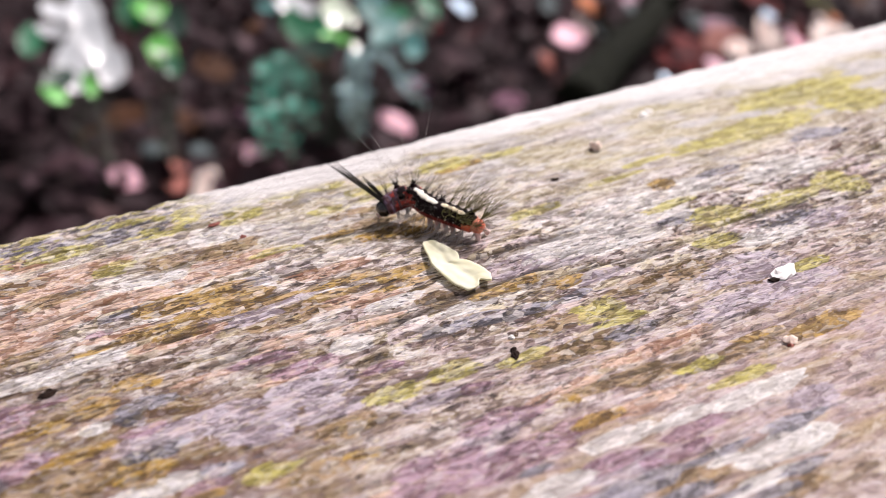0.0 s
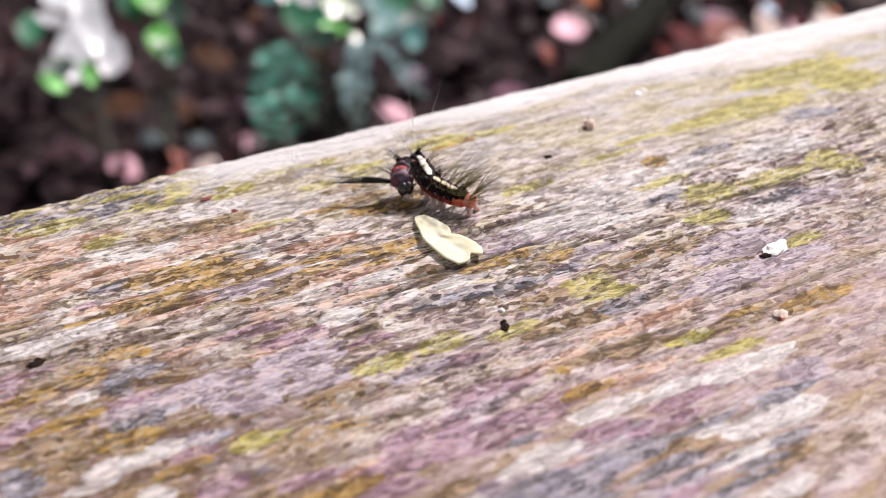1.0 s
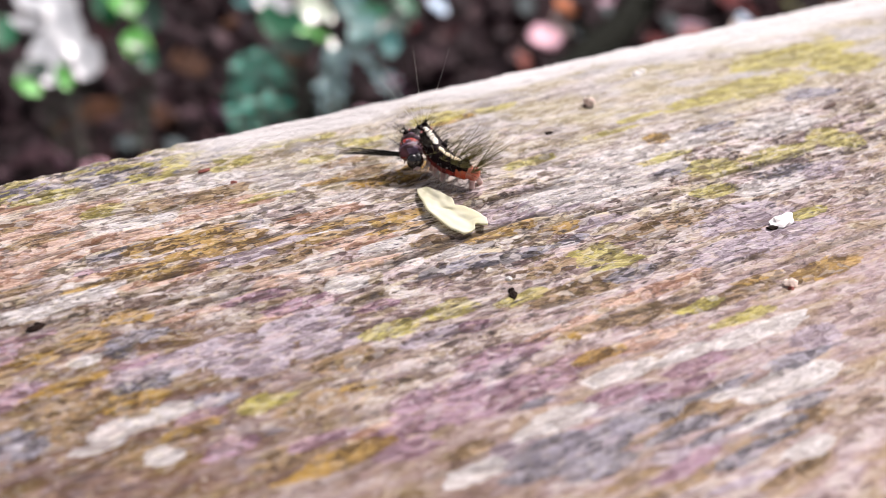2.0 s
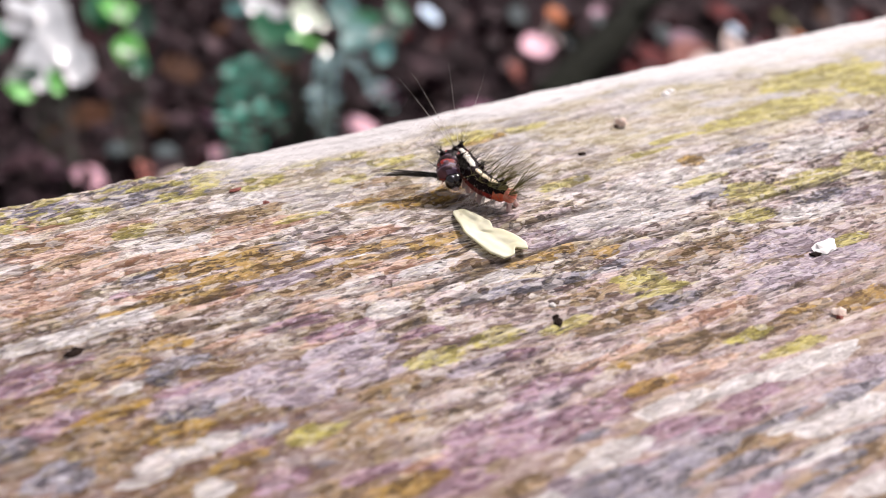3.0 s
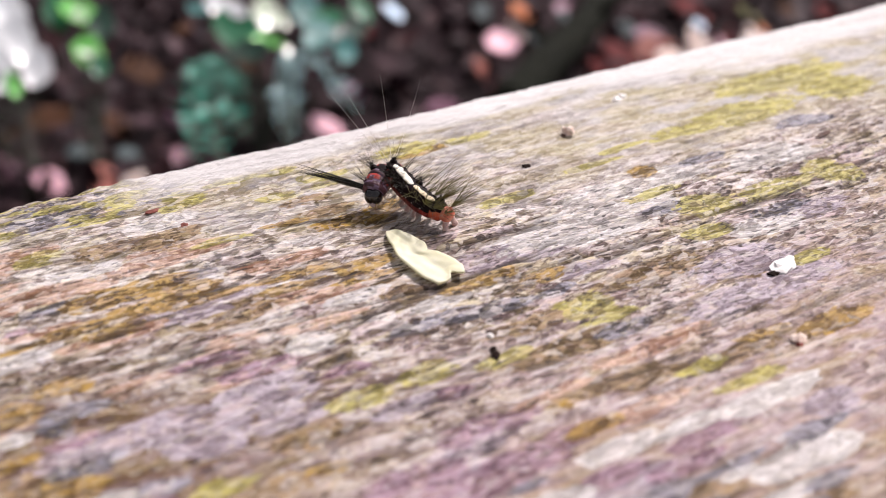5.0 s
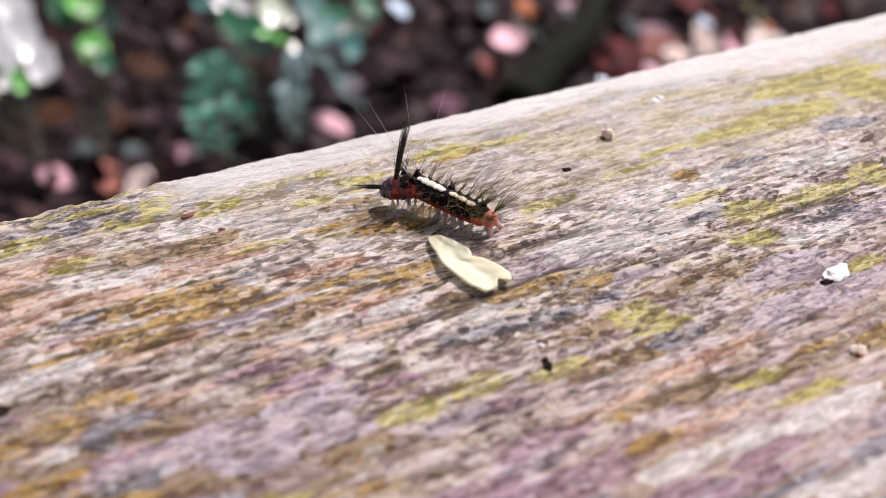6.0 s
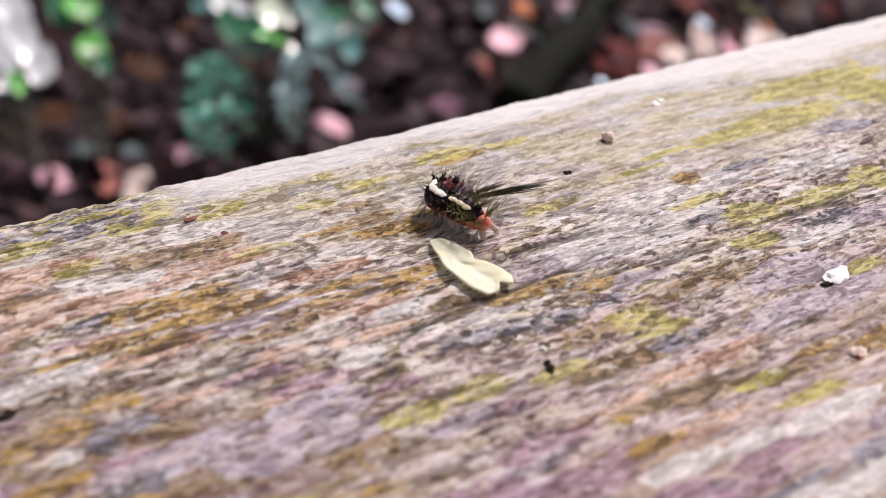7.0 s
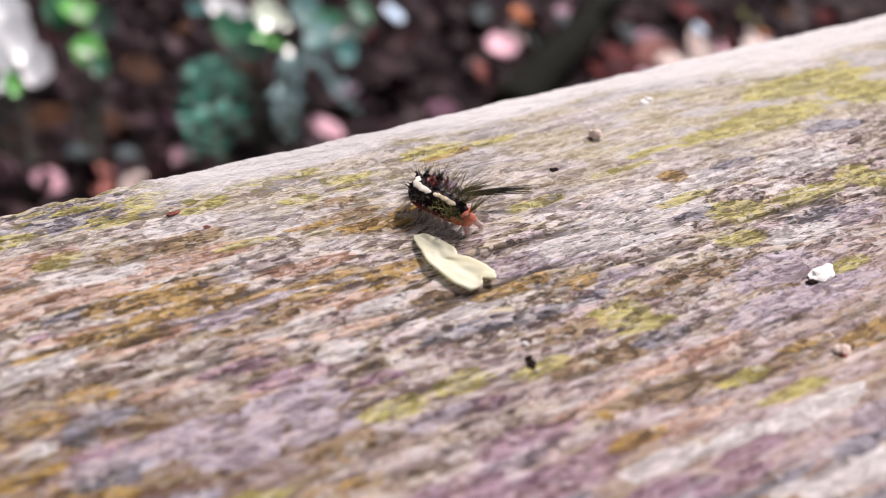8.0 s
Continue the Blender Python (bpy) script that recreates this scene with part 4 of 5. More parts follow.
            hair(bm, Vector((0, rng.uniform(-0.16, 0.16), rng.uniform(-0.14, 0.14))) * mm, way, rng.uniform(6.0, 10.6) * (1.0 if s > 0 else 0.5) * mm, rng.uniform(0.032, 0.052) * mm, Vector((0, 0, -0.04)))
        for _ in range(70):             # short dense tuft round the root
            way = Vector((rng.uniform(0.1, 1.0), rng.uniform(-0.7, 0.7), rng.uniform(-0.7, 0.7)))
            hair(bm, Vector((0.1, 0, 0)) * mm, way, rng.uniform(0.5, 1.15) * mm, 0.055 * mm, Vector((0.2, 0, 0)))
        ob = part("hair_pencil", bm, HAIR_BLACK, root, "long black pencil of hairs")
        pieces.append(ob)
    # a few long pale hairs that stand up from the fore body
    bm = bmesh.new()
    for k, lean in enumerate((-38, -30, -6, 19)):
        way = Vector((0.82, -0.57, 0)) * math.sin(radians(lean)) + Vector((0.25, 0.36, 0.90)) * math.cos(radians(lean))
        hair(bm, Vector((0.25 * (k - 1.5), 0.1 * k, 0)) * mm, way, (11.2, 10.8, 10.5, 10.5)[k] * mm, 0.026 * mm, Vector((-0.03, 0.02, 0)))
    pieces.append(part("long_hairs", bm, HAIR_PALE, root, "long fine pale hairs"))
    return root, pieces


# ---- the forest floor behind ----
GROUND = -0.62


def ground_height(x, y):
    return GROUND + 0.008 * noise.noise(Vector((x * 1.7, y * 1.7, 2))) + 0.008 * noise.noise(Vector((x * 7, y * 7, 4)))


def build_ground():
    bm = bmesh.new()
    coords = sorted({round(s * v, 3) for s in (-1, 1) for v in ([0.06 * k for k in range(60)] + [4, 5, 7, 10, 16, 28, 60, 150, 400])})
    grid = [[bm.verts.new((x, y, ground_height(x, y))) for x in coords] for y in coords]
    for r, s in zip(grid, grid[1:]):
        for k in range(len(coords) - 1):
            bm.faces.new((r[k], r[k + 1], s[k + 1], s[k]))
    return tagged(part("ground", bm, SOIL), "dark moist forest soil", "ground", "", "structure")


def blade(bm, length, width, curl, fold, m=Matrix.Identity(4), n=8, mat=0):
    """A leaf blade: pointed oval, folded along the midrib and curled along its length."""
    rows = []
    for i in range(n + 1):
        u = i / n
        w = width * 0.5 * (math.sin(math.pi * min(max(u, 0.02), 0.985) ** 0.85) ** 0.8) * (1 + 0.06 * math.sin(u * 17))
        a = curl * u
        x, z = (length * math.sin(a) / curl, length * (1 - math.cos(a)) / curl) if abs(curl) > 1e-3 else (length * u, 0)
        rows.append([bm.verts.new(m @ Vector((x, s * w, z + abs(s) ** 1.5 * w * fold))) for s in (-1, -0.5, 0, 0.5, 1)])
    for r, s in zip(rows, rows[1:]):
        for k in range(4):
            bm.faces.new((r[k], s[k], s[k + 1], r[k + 1])).material_index = mat


def build_litter():
    rng = random.Random(11)
    bm = bmesh.new()
    for k in range(11000):
        d, a = rng.uniform(0.35, 3.4), rng.gauss(radians(60), radians(36)) if k < 6200 else rng.uniform(0, math.tau)
        x, y = d * math.cos(a), d * math.sin(a)
        size = rng.uniform(0.025, 0.075)
        m = pose(x, y, ground_height(x, y) + rng.uniform(0.002, 0.03), rng.uniform(-35, 35), rng.uniform(-35, 35), rng.uniform(0, 360))
        blade(bm, size, size * rng.uniform(0.3, 0.6), rng.uniform(-1.2, 1.2), rng.uniform(-0.3, 0.6), m, 4)
    return tagged(part("leaf_litter", bm, LITTER), "dark brown layer of fallen leaves on soil", "leaf litter", "", "stuff")


def fallen_leaf(kind, x, y, size, label, seed):
    rng = random.Random(seed)
    bm = bmesh.new()
    blade(bm, size, size * rng.uniform(0.65, 0.9), rng.uniform(0.2, 0.6), rng.uniform(0.08, 0.22), Matrix.Translation((-size * 0.5, 0, 0)), 10)
    ob = part("fallen_leaf", bm, DRY[kind])
    sol = ob.modifiers.new("thickness", 'SOLIDIFY')
    sol.thickness = 0.0006
    stalk = bmesh.new()
    stub(stalk, Vector((-size * 0.48, 0, 0)), Vector((-size * 0.85, 0.006, -0.004)), 0.0012, 0.0008)
    part("stalk", stalk, DRY["brown"], ob)
    ob.matrix_world = pose(x, y, GROUND + (0.036 if kind == "blue" else 0.02)) @ pose(0, 0, 0, rng.uniform(29, 33), rng.uniform(5, 14), 0) @ pose(0, 0, 0, 0, 0, rng.uniform(0, 360))
    return tagged(ob, label, "fallen leaf", "leaves on the forest floor")


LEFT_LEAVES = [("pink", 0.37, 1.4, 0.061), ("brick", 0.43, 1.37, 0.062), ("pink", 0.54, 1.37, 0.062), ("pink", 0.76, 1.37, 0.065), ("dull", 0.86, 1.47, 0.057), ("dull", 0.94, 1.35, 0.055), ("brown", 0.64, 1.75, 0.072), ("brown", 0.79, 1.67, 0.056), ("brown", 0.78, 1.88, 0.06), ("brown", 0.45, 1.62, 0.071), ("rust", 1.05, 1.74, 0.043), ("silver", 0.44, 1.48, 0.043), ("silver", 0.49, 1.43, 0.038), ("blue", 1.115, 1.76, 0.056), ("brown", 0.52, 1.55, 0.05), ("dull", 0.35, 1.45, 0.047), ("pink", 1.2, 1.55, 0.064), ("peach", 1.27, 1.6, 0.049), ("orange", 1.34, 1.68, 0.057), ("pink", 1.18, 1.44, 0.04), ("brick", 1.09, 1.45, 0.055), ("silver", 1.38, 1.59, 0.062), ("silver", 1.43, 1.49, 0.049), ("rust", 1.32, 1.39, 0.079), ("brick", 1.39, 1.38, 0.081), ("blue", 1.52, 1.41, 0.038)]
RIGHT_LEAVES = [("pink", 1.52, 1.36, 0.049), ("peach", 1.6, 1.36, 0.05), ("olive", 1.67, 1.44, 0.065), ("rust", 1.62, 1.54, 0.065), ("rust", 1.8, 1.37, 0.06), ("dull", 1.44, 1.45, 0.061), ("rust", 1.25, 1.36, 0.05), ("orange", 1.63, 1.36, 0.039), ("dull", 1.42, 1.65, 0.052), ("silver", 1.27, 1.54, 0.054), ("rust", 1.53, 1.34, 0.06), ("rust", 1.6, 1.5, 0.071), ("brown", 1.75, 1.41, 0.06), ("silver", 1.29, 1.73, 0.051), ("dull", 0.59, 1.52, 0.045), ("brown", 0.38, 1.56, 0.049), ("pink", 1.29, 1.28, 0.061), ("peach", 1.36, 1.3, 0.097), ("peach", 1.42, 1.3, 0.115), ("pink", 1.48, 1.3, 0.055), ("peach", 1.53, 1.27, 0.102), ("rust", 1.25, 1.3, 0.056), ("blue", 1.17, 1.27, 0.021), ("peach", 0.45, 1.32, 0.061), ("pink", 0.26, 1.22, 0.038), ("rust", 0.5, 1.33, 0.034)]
WORDS = {"blue": "glossy leaf with a sky glint painted in blue, lying on soil", "pink": "pink dry leaf paled to paint in its glint, lying on dark litter", "peach": "peach-coloured dry leaf with a bright glint painted in, on dark litter",
         "dull": "dull mauve dry leaf among dark litter", "silver": "grey-green dry leaf among dark litter", "rust": "rust-red dry leaf among dark litter", "brick": "dull brick-red dry leaf among dark litter",
         "brown": "orange-brown dry leaf among dark litter", "orange": "bright orange dry leaf on dark litter", "olive": "olive dry leaf among dark litter"}


def build_leaves():
    for k, (kind, x, y, size) in enumerate(LEFT_LEAVES + RIGHT_LEAVES):
        fallen_leaf(kind, x, y, size, WORDS[kind], 40 + k)


def plant(x, y, leaves, label, category="shrub"):
    """A low plant: stalks from one root, each to a leaf at (kind, x, y, z, size)."""
    base = new("forest_plant")
    base.location = (x, y, ground_height(x, y))
    tagged(base, label, category, "plants on the forest floor")
    for k, (kind, lx, ly, lz, size) in enumerate(leaves):
        rng = random.Random(300 + k)
        tip = Vector((lx - x, ly - y, lz - base.location.z))
        bm = bmesh.new()
        stub(bm, Vector((0.01 * math.cos(k), 0.01 * math.sin(k), -0.01)), tip + Vector((0, 0, -0.004)), 0.0018, 0.001)
        part("stalk", bm, STEM, base)
        bm = bmesh.new()
        blade(bm, size, size * rng.uniform(0.55, 0.75), rng.uniform(0.2, 0.6), 0.14, Matrix.Translation((-size * 0.45, 0, 0)), 10)
        ob = part("leaf", bm, LEAF[kind], base)
        ob.matrix_local = Matrix.Translation(tip) @ pose(0, 0, 0, rng.uniform(27, 35), rng.uniform(8, 20) if kind in ("silver", "pale", "lime") else rng.uniform(-8, 12), 0) @ pose(0, 0, 0, 0, 0, rng.uniform(0, 360))
    return base


def fern(x, y, frond_ends, kind, label):
    """A fern: arching fronds of paired leaflets from one crown."""
    base = new("fern")
    base.location = (x, y, ground_height(x, y))
    tagged(base, label, "fern", "plants on the forest floor")
    bm = bmesh.new()
    blade(bm, 1.0, 0.36, 0.5, 0.2, Matrix.Identity(4), 5)
    leaflet = bpy.data.meshes.new("leaflet")
    bm.to_mesh(leaflet), bm.free()
    leaflet.materials.append(LEAF[kind])
    for k, (ex, ey, ez, wide) in enumerate(frond_ends):
        rng = random.Random(500 + k)
        end = Vector((ex - x, ey - y, ez - base.location.z))
        mid = end * 0.5 + Vector((0, 0, 0.06))
        path = [(mid * 2 * u * (1 - u) + end * u * u) for u in (i / 22 for i in range(23))]
        bm = bmesh.new()
        for p, q in zip(path, path[1:]):
            stub(bm, p, q, 0.0028, 0.0024)
        frond = part("frond_stalk", bm, STEM, base)
        for i in range(2, 22):
            u = i / 22
            d = (path[i] - path[i - 1]).normalized()
            for s in (-1, 1):
                way = (d * 0.45 + d.cross(Vector((0, 0, 1))).normalized() * s + Vector((0, 0, -0.15))).normalized()
                q = way.to_track_quat('X', 'Z').to_matrix().to_4x4()
                size = wide * (0.75 + 0.25 * u) * min(1, 0.35 + (1 - u) * 4) * rng.uniform(0.85, 1.1)
                leaf = new("leaflet", leaflet)
                leaf.parent = frond
                leaf.matrix_local = Matrix.Translation(path[i]) @ q @ pose(0, 0, 0, rng.uniform(-35, 35), rng.uniform(-25, 10), rng.uniform(-16, 16)) @ Matrix.Scale(size * rng.uniform(0.7, 1.25), 4)
    return base


def build_plants():
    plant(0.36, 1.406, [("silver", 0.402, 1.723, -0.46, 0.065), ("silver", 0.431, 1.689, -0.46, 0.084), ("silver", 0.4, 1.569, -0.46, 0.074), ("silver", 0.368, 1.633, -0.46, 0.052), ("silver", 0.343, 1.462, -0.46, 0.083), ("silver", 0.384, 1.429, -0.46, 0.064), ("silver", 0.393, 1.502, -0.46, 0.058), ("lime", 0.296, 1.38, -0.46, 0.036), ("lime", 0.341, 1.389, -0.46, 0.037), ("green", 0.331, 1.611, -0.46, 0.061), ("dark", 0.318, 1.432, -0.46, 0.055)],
          "low shrub with shiny leaves, silvery from painted sky glare")
    # the small pale leaves are added as highlights on the lime ones
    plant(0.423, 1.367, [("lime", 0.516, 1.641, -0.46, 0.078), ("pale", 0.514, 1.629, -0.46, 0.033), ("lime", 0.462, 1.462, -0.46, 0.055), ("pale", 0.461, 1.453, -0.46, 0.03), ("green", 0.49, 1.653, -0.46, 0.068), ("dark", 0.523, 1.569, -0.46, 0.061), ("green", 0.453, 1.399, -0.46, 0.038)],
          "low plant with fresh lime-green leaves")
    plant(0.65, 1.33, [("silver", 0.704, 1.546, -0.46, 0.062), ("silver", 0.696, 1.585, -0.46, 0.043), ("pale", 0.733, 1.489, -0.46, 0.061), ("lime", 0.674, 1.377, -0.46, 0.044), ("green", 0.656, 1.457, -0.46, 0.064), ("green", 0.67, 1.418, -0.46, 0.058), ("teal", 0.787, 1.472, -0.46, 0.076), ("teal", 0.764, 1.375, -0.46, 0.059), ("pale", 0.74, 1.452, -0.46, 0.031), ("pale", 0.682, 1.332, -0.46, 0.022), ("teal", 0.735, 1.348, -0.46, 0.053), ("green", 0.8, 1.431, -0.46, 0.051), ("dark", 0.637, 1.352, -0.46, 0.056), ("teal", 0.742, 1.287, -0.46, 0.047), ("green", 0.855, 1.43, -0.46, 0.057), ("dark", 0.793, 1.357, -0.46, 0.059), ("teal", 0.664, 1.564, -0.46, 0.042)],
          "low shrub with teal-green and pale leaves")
    fern(0.757, 1.787, [(0.489, 1.208, -0.53, 0.025), (0.502, 1.161, -0.52, 0.025), (0.542, 1.181, -0.5, 0.022), (0.602, 1.295, -0.5, 0.018)], "fern", "green fern with arching fronds")
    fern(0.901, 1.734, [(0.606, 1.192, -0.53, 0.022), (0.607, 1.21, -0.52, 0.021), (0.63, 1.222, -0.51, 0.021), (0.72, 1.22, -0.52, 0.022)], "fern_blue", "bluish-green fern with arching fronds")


def build_branch():
    bm = bmesh.new()
    ends = [Vector((1.00, 1.27, 0)), Vector((1.12, 1.36, 0)), Vector((1.25, 1.45, 0)), Vector((1.38, 1.54, 0)), Vector((1.51, 1.645, 0)), Vector((1.75, 1.83, 0))]
    rings = []
    for k in range(41):
        p = catmull(ends, k / 40)
        d = (catmull(ends, min(k / 40 + 0.02, 1)) - catmull(ends, k / 40 - 0.02)).normalized()
        side = d.cross(Vector((0, 0, 1))).normalized()
        r = (0.036 - 0.010 * k / 40) * (1 + 0.12 * noise.noise(Vector((k * 0.6, 0, 3))))
        rings.append([bm.verts.new(p + Vector((0, 0, GROUND + 0.03)) + (side * math.cos(a) + Vector((0, 0, 1)) * math.sin(a)) * r * (1 + 0.08 * noise.noise(Vector((k, a * 2, 1))))) for a in (math.tau * q / 14 for q in range(14))])
    for r, s in zip(rings, rings[1:]):
        for q in range(14):
            bm.faces.new((r[q], r[(q + 1) % 14], s[(q + 1) % 14], s[q]))
    bm.faces.new(rings[0][::-1]), bm.faces.new(rings[-1])
    branch = part("fallen_branch", bm, BRANCH)
    for k, (at, way) in enumerate(((0.35, Vector((-0.3, 0.8, 0.5))), (0.62, Vector((0.7, -0.5, 0.45))))):
        bm = bmesh.new()
        foot = catmull(ends, at) + Vector((0, 0, GROUND + 0.04))
        stub(bm, foot, foot + way * 0.09, 0.011, 0.004)
        part("twig", bm, BRANCH, branch, "short broken side twig")
    return tagged(branch, "dark mossy fallen branch lying on the litter", "branch")


# ---- build ----
build_beam()
build_petal()
build_bits()
caterpillar, PIECES = build_caterpillar()
build_ground()
build_litter()
build_leaves()
build_plants()
build_branch()


# ---- what moves ----
def body_poses(points, count, lean):
    """Poses of the segments along the body's curve: x to the head, z to the back."""
    fine = [catmull(points, k / 120) for k in range(121)]
    run = [0.0]
    for p, q in zip(fine, fine[1:]):
        run.append(run[-1] + (q - p).length)
    out, up, last = [], Vector((-0.56 * lean, -0.83 * lean, 1)).normalized(), None
    crest = run[72]                     # the third thoracic segment sits on the fourth point
    for i in range(count):
        want = crest * i / 9 if i <= 9 else crest + (run[-1] - crest) * (i - 9) / (count - 10)
        k = min(max(next(j for j, r in enumerate(run) if r >= want - 1e-9), 1), 120)
        f = (want - run[k - 1]) / max(run[k] - run[k - 1], 1e-9)
        place = fine[k - 1].lerp(fine[k], f)
        way = (fine[min(k + 4, 120)] - fine[max(k - 5, 0)]).normalized()
        if last is not None:
            up = last.rotation_difference(way) @ up
        up = (up - way * up.dot(way) + Vector((0, 0, 0.04))).normalized()
        up = (up - way * up.dot(way)).normalized()
        last = way
        left = up.cross(way)
        m = Matrix((way, left, up)).transposed().to_4x4()
        m.translation = place
        out.append(m)
    return out


def motions():
    V = Vector
    shapes, pencils = [], []

    def shape(t, p0, p1, p2, p3, p4, p5, first, second, lean):
        shapes.append((t, [V(p) / 1000 for p in (p0, p1, p2, p3, p4, p5)]))
        pencils.append((V(first), V(second), V((lean, 0, 0))))

    shape(0.0, (1.5, -3.8, 1.6), (0.2, -0.7, 2.0), (-1.3, 2.5, 2.4), (-2.0, 5.3, 3.0), (-3.8, 6.2, 2.5), (-5.6, 6.6, 1.8), (-40.67, 27.29, 44.94), (-37.35, 25.06, 56.18), 0.5)
    shape(0.1, (1.5, -3.8, 1.6), (0.2, -0.7, 2.0), (-0.7, 2.8, 2.5), (-1.8, 5.6, 3.2), (-4.2, 5.2, 2.5), (-5.9, 4.0, 1.5), (-75.53, 50.69, 21.35), (-66.4, 44.56, 28.09), 0.45)
    shape(0.2, (1.5, -3.8, 1.6), (0.6, -0.8, 2.1), (-0.4, 2.6, 2.6), (-1.9, 5.4, 3.4), (-4.4, 4.9, 2.6), (-5.8, 2.4, 1.5), (-81.34, 54.59, 16.85), (-70.55, 47.35, 22.47), 0.4)
    shape(0.3, (1.5, -3.8, 1.6), (0.6, -0.9, 2.0), (0.16, 2.42, 2.4), (-0.98, 5.65, 3.8), (-3.09, 4.85, 2.98), (-3.7, 2.33, 1.71), (-81.34, 54.59, 6.74), (-70.55, 47.35, 13.48), 0.35)
    shape(0.4, (1.5, -3.8, 1.6), (0.8, -1.0, 2.0), (0.36, 2.02, 2.4), (-0.38, 6.05, 4.0), (-2.41, 5.41, 3.18), (-2.81, 3.0, 1.91), (-78.85, 52.92, 6.74), (-66.4, 44.56, 11.24), 0.3)
    shape(0.5, (1.5, -3.8, 1.6), (0.1, -1.8, 2.0), (-0.54, 1.12, 2.4), (-0.58, 5.45, 3.4), (-2.36, 5.22, 2.91), (-3.55, 2.35, 2.06), (-83.0, 55.7, 5.62), (-74.7, 50.13, 16.85), 0.3)
    shape(1.0, (1.5, -3.8, 1.6), (0.1, -1.3, 2.0), (-0.54, 1.42, 2.4), (-0.08, 5.85, 3.4), (-2.76, 4.8, 2.91), (-3.53, 2.76, 2.16), (-83.0, 55.7, 5.62), (-74.7, 50.13, 16.85), 0.25)
    shape(2.5, (1.5, -3.8, 1.6), (0.5, -1.8, 2.0), (-0.04, -0.08, 2.4), (0.82, 5.85, 3.4), (-1.94, 3.9, 2.91), (-2.62, 1.78, 2.26), (-83.0, 55.7, 8.99), (-66.4, 44.56, 2.25), 0.25)
    shape(3.5, (1.5, -3.8, 1.6), (0.2, -1.6, 2.0), (-0.04, 0.92, 2.4), (0.32, 5.25, 3.4), (-1.71, 4.2, 2.91), (-2.11, 2.46, 2.16), (-86.32, 57.93, 2.25), (-66.4, 44.56, 8.99), 0.25)
    shape(4.7, (1.5, -3.8, 1.6), (0.4, -1.7, 2.0), (0.36, 0.92, 2.3), (0.72, 5.15, 3.4), (-1.22, 3.85, 2.91), (-1.82, 1.79, 2.16), (-86.32, 57.93, 2.25), (-66.4, 44.56, 8.99), 0.25)
    shape(5.2, (1.5, -3.8, 1.6), (0.6, -1.2, 2.1), (0.46, 2.12, 2.8), (-0.08, 4.95, 3.6), (-2.11, 5.29, 3.11), (-3.71, 4.87, 2.06), (-66.4, 44.56, 44.94), (-58.1, 38.99, 33.71), 0.35)
    shape(5.8, (1.5, -3.8, 1.6), (0.6, -1.2, 2.0), (-0.3, 1.9, 2.3), (-1.0, 5.0, 2.6), (-2.9, 5.6, 2.3), (-4.1, 7.3, 1.8), (-19.09, 12.81, 80.9), (-49.8, 33.42, 11.24), 0.55)
    shape(6.0, (1.5, -3.8, 1.6), (0.5, -0.8, 2.0), (-0.4, 2.5, 2.3), (-1.3, 5.8, 2.5), (-2.6, 7.1, 2.2), (-3.5, 8.5, 1.8), (14.11, -9.47, 119.1), (-49.8, 33.42, 4.49), 0.55)
    shape(6.2, (1.5, -3.8, 1.6), (0.84, -1.33, 1.9), (0.2, 1.34, 1.95), (-0.34, 3.32, 2.0), (0.36, 5.62, 1.95), (2.56, 6.92, 1.6), (43.99, -29.52, 80.9), (-33.2, 22.28, 44.94), 0.55)
    shape(6.3, (0.75, -3.3, 1.6), (0.33, -0.9, 1.9), (-0.23, 1.59, 1.95), (-0.68, 3.57, 2.0), (0.92, 5.57, 1.95), (3.32, 5.87, 1.6), (68.89, -46.23, 50.56), (8.3, -5.57, 44.94), 0.85)
    shape(6.5, (0.75, -3.3, 1.6), (0.07, -0.65, 1.9), (-0.76, 2.57, 2.15), (0.12, 4.29, 2.2), (2.22, 4.89, 1.85), (4.22, 3.49, 1.5), (72.21, -48.46, 4.49), (58.1, -38.99, 22.47), 0.85)
    shape(7.0, (0.75, -3.3, 1.6), (0.3, -0.2, 1.9), (-0.4, 3.44, 2.15), (1.0, 4.89, 2.2), (2.6, 4.59, 1.75), (3.8, 2.69, 1.5), (81.34, -54.59, 23.6), (66.4, -44.56, 33.71), 0.85)
    shape(8.0, (0.75, -3.3, 1.6), (0.3, -0.4, 1.9), (-0.59, 3.15, 2.15), (0.71, 4.7, 2.2), (2.31, 4.2, 1.75), (3.61, 2.4, 1.5), (87.15, -58.49, 16.85), (70.55, -47.35, 28.09), 0.85)

    def between(t):
        k = max(j for j, s in enumerate(shapes) if s[0] <= t + 1e-6)
        if k == len(shapes) - 1:
            return shapes[k][1], pencils[k]
        (ta, a), (tb, b) = shapes[k], shapes[k + 1]
        f = (t - ta) / (tb - ta)
        f = f * f * (3 - 2 * f)
        return [p.lerp(q, f) for p, q in zip(a, b)], [p.lerp(q, f) for p, q in zip(pencils[k], pencils[k + 1])]

    rows = [[] for _ in PIECES]
    for step in range(81):
        t = step / 10
        points, ways = between(t)
        poses = body_poses(points, len(NAMES), ways[2].x)
        neck = poses[-2]
        for way, s in zip(ways, (1, -1)):
            m = way.normalized().to_track_quat('X', 'Z').to_matrix().to_4x4()
            m.translation = neck @ V((0.0004, s * 0.0006, -0.0003))
            poses.append(m)
        stand = Matrix.Rotation(radians(-5 * max(0, 1 - t / 0.5)), 4, Vector((0.52, 0.75, -0.41)).normalized())
        swing = min(max((t - 6.1) / 0.4, 0), 1)
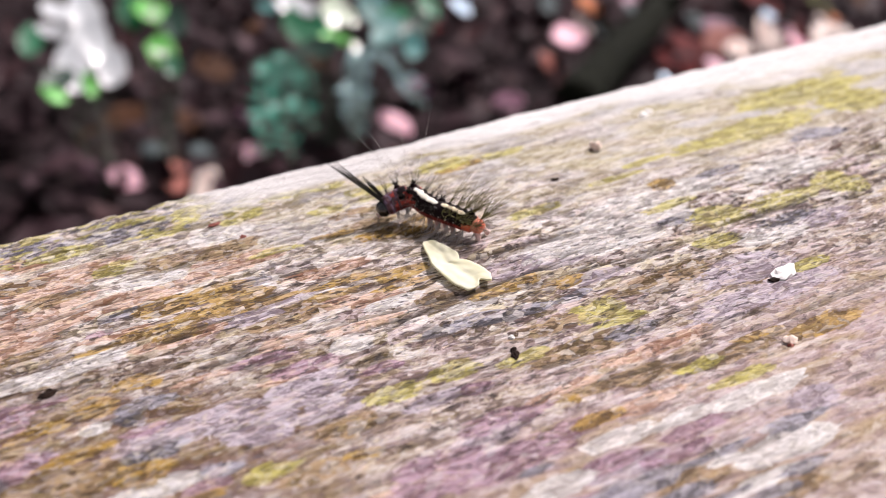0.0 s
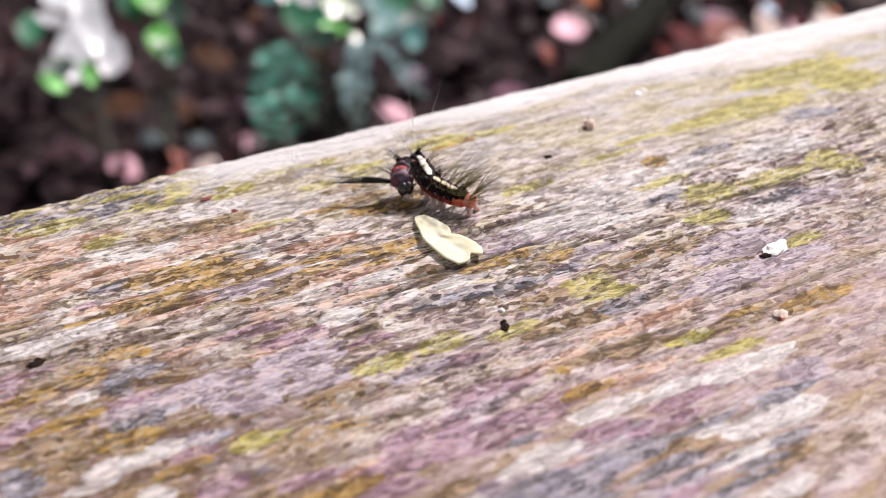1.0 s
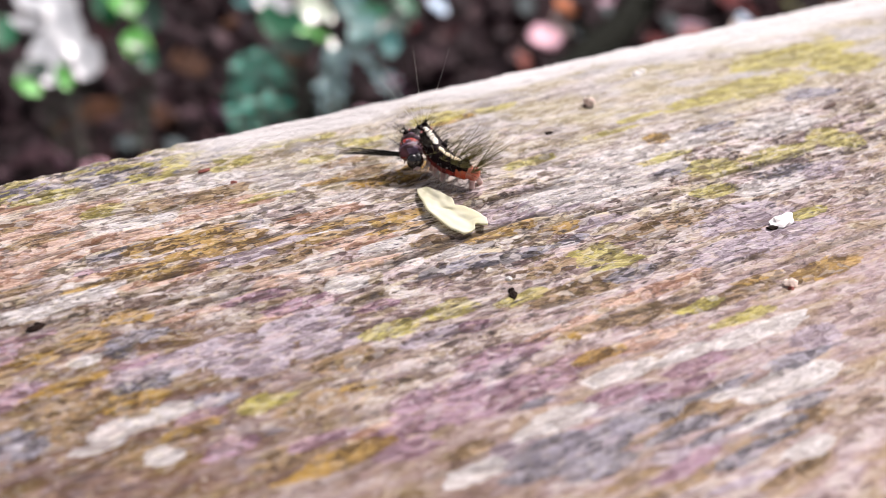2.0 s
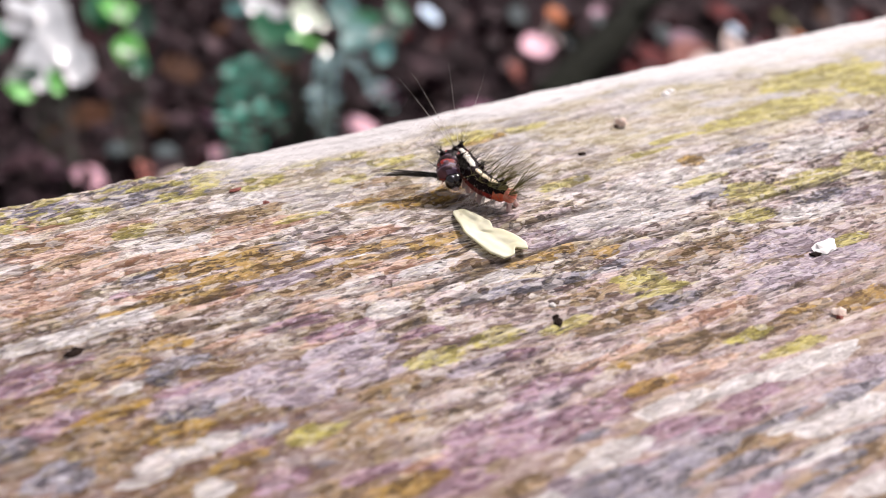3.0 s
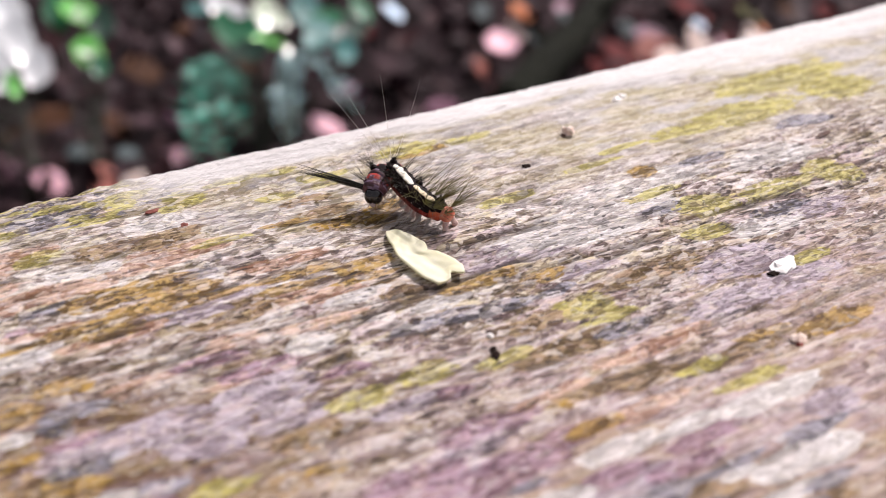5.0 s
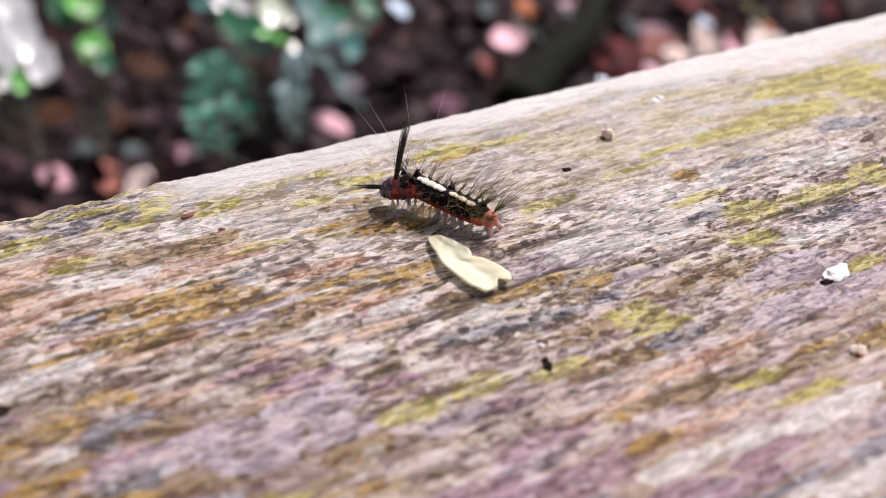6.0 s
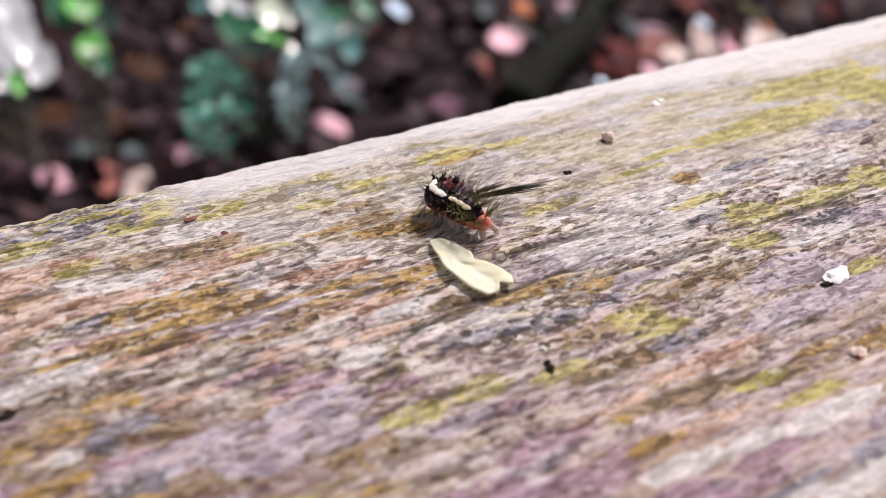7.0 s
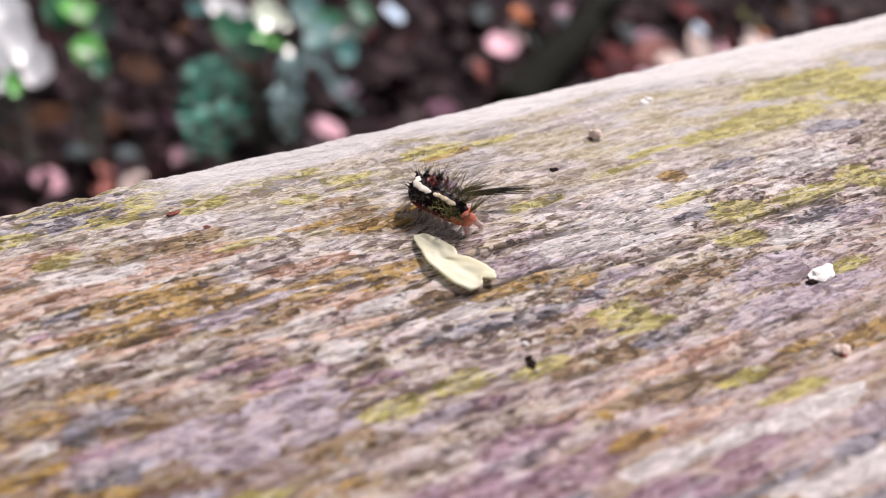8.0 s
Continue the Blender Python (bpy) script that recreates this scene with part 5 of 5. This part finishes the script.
        stand = Matrix.Rotation(radians(72 * swing), 4, Vector((0.82, -0.57, 0))) @ Matrix.Rotation(radians(35 * swing), 4, Vector((0.52, 0.75, -0.41)).normalized()) @ stand
        stand.translation = poses[9] @ V((0, 0, 0.0011))
        poses.append(stand)
        for r, m in zip(rows, poses):
            r.append((t, m))
    for piece, r in zip(PIECES, rows):
        walk(piece, r)


motions()
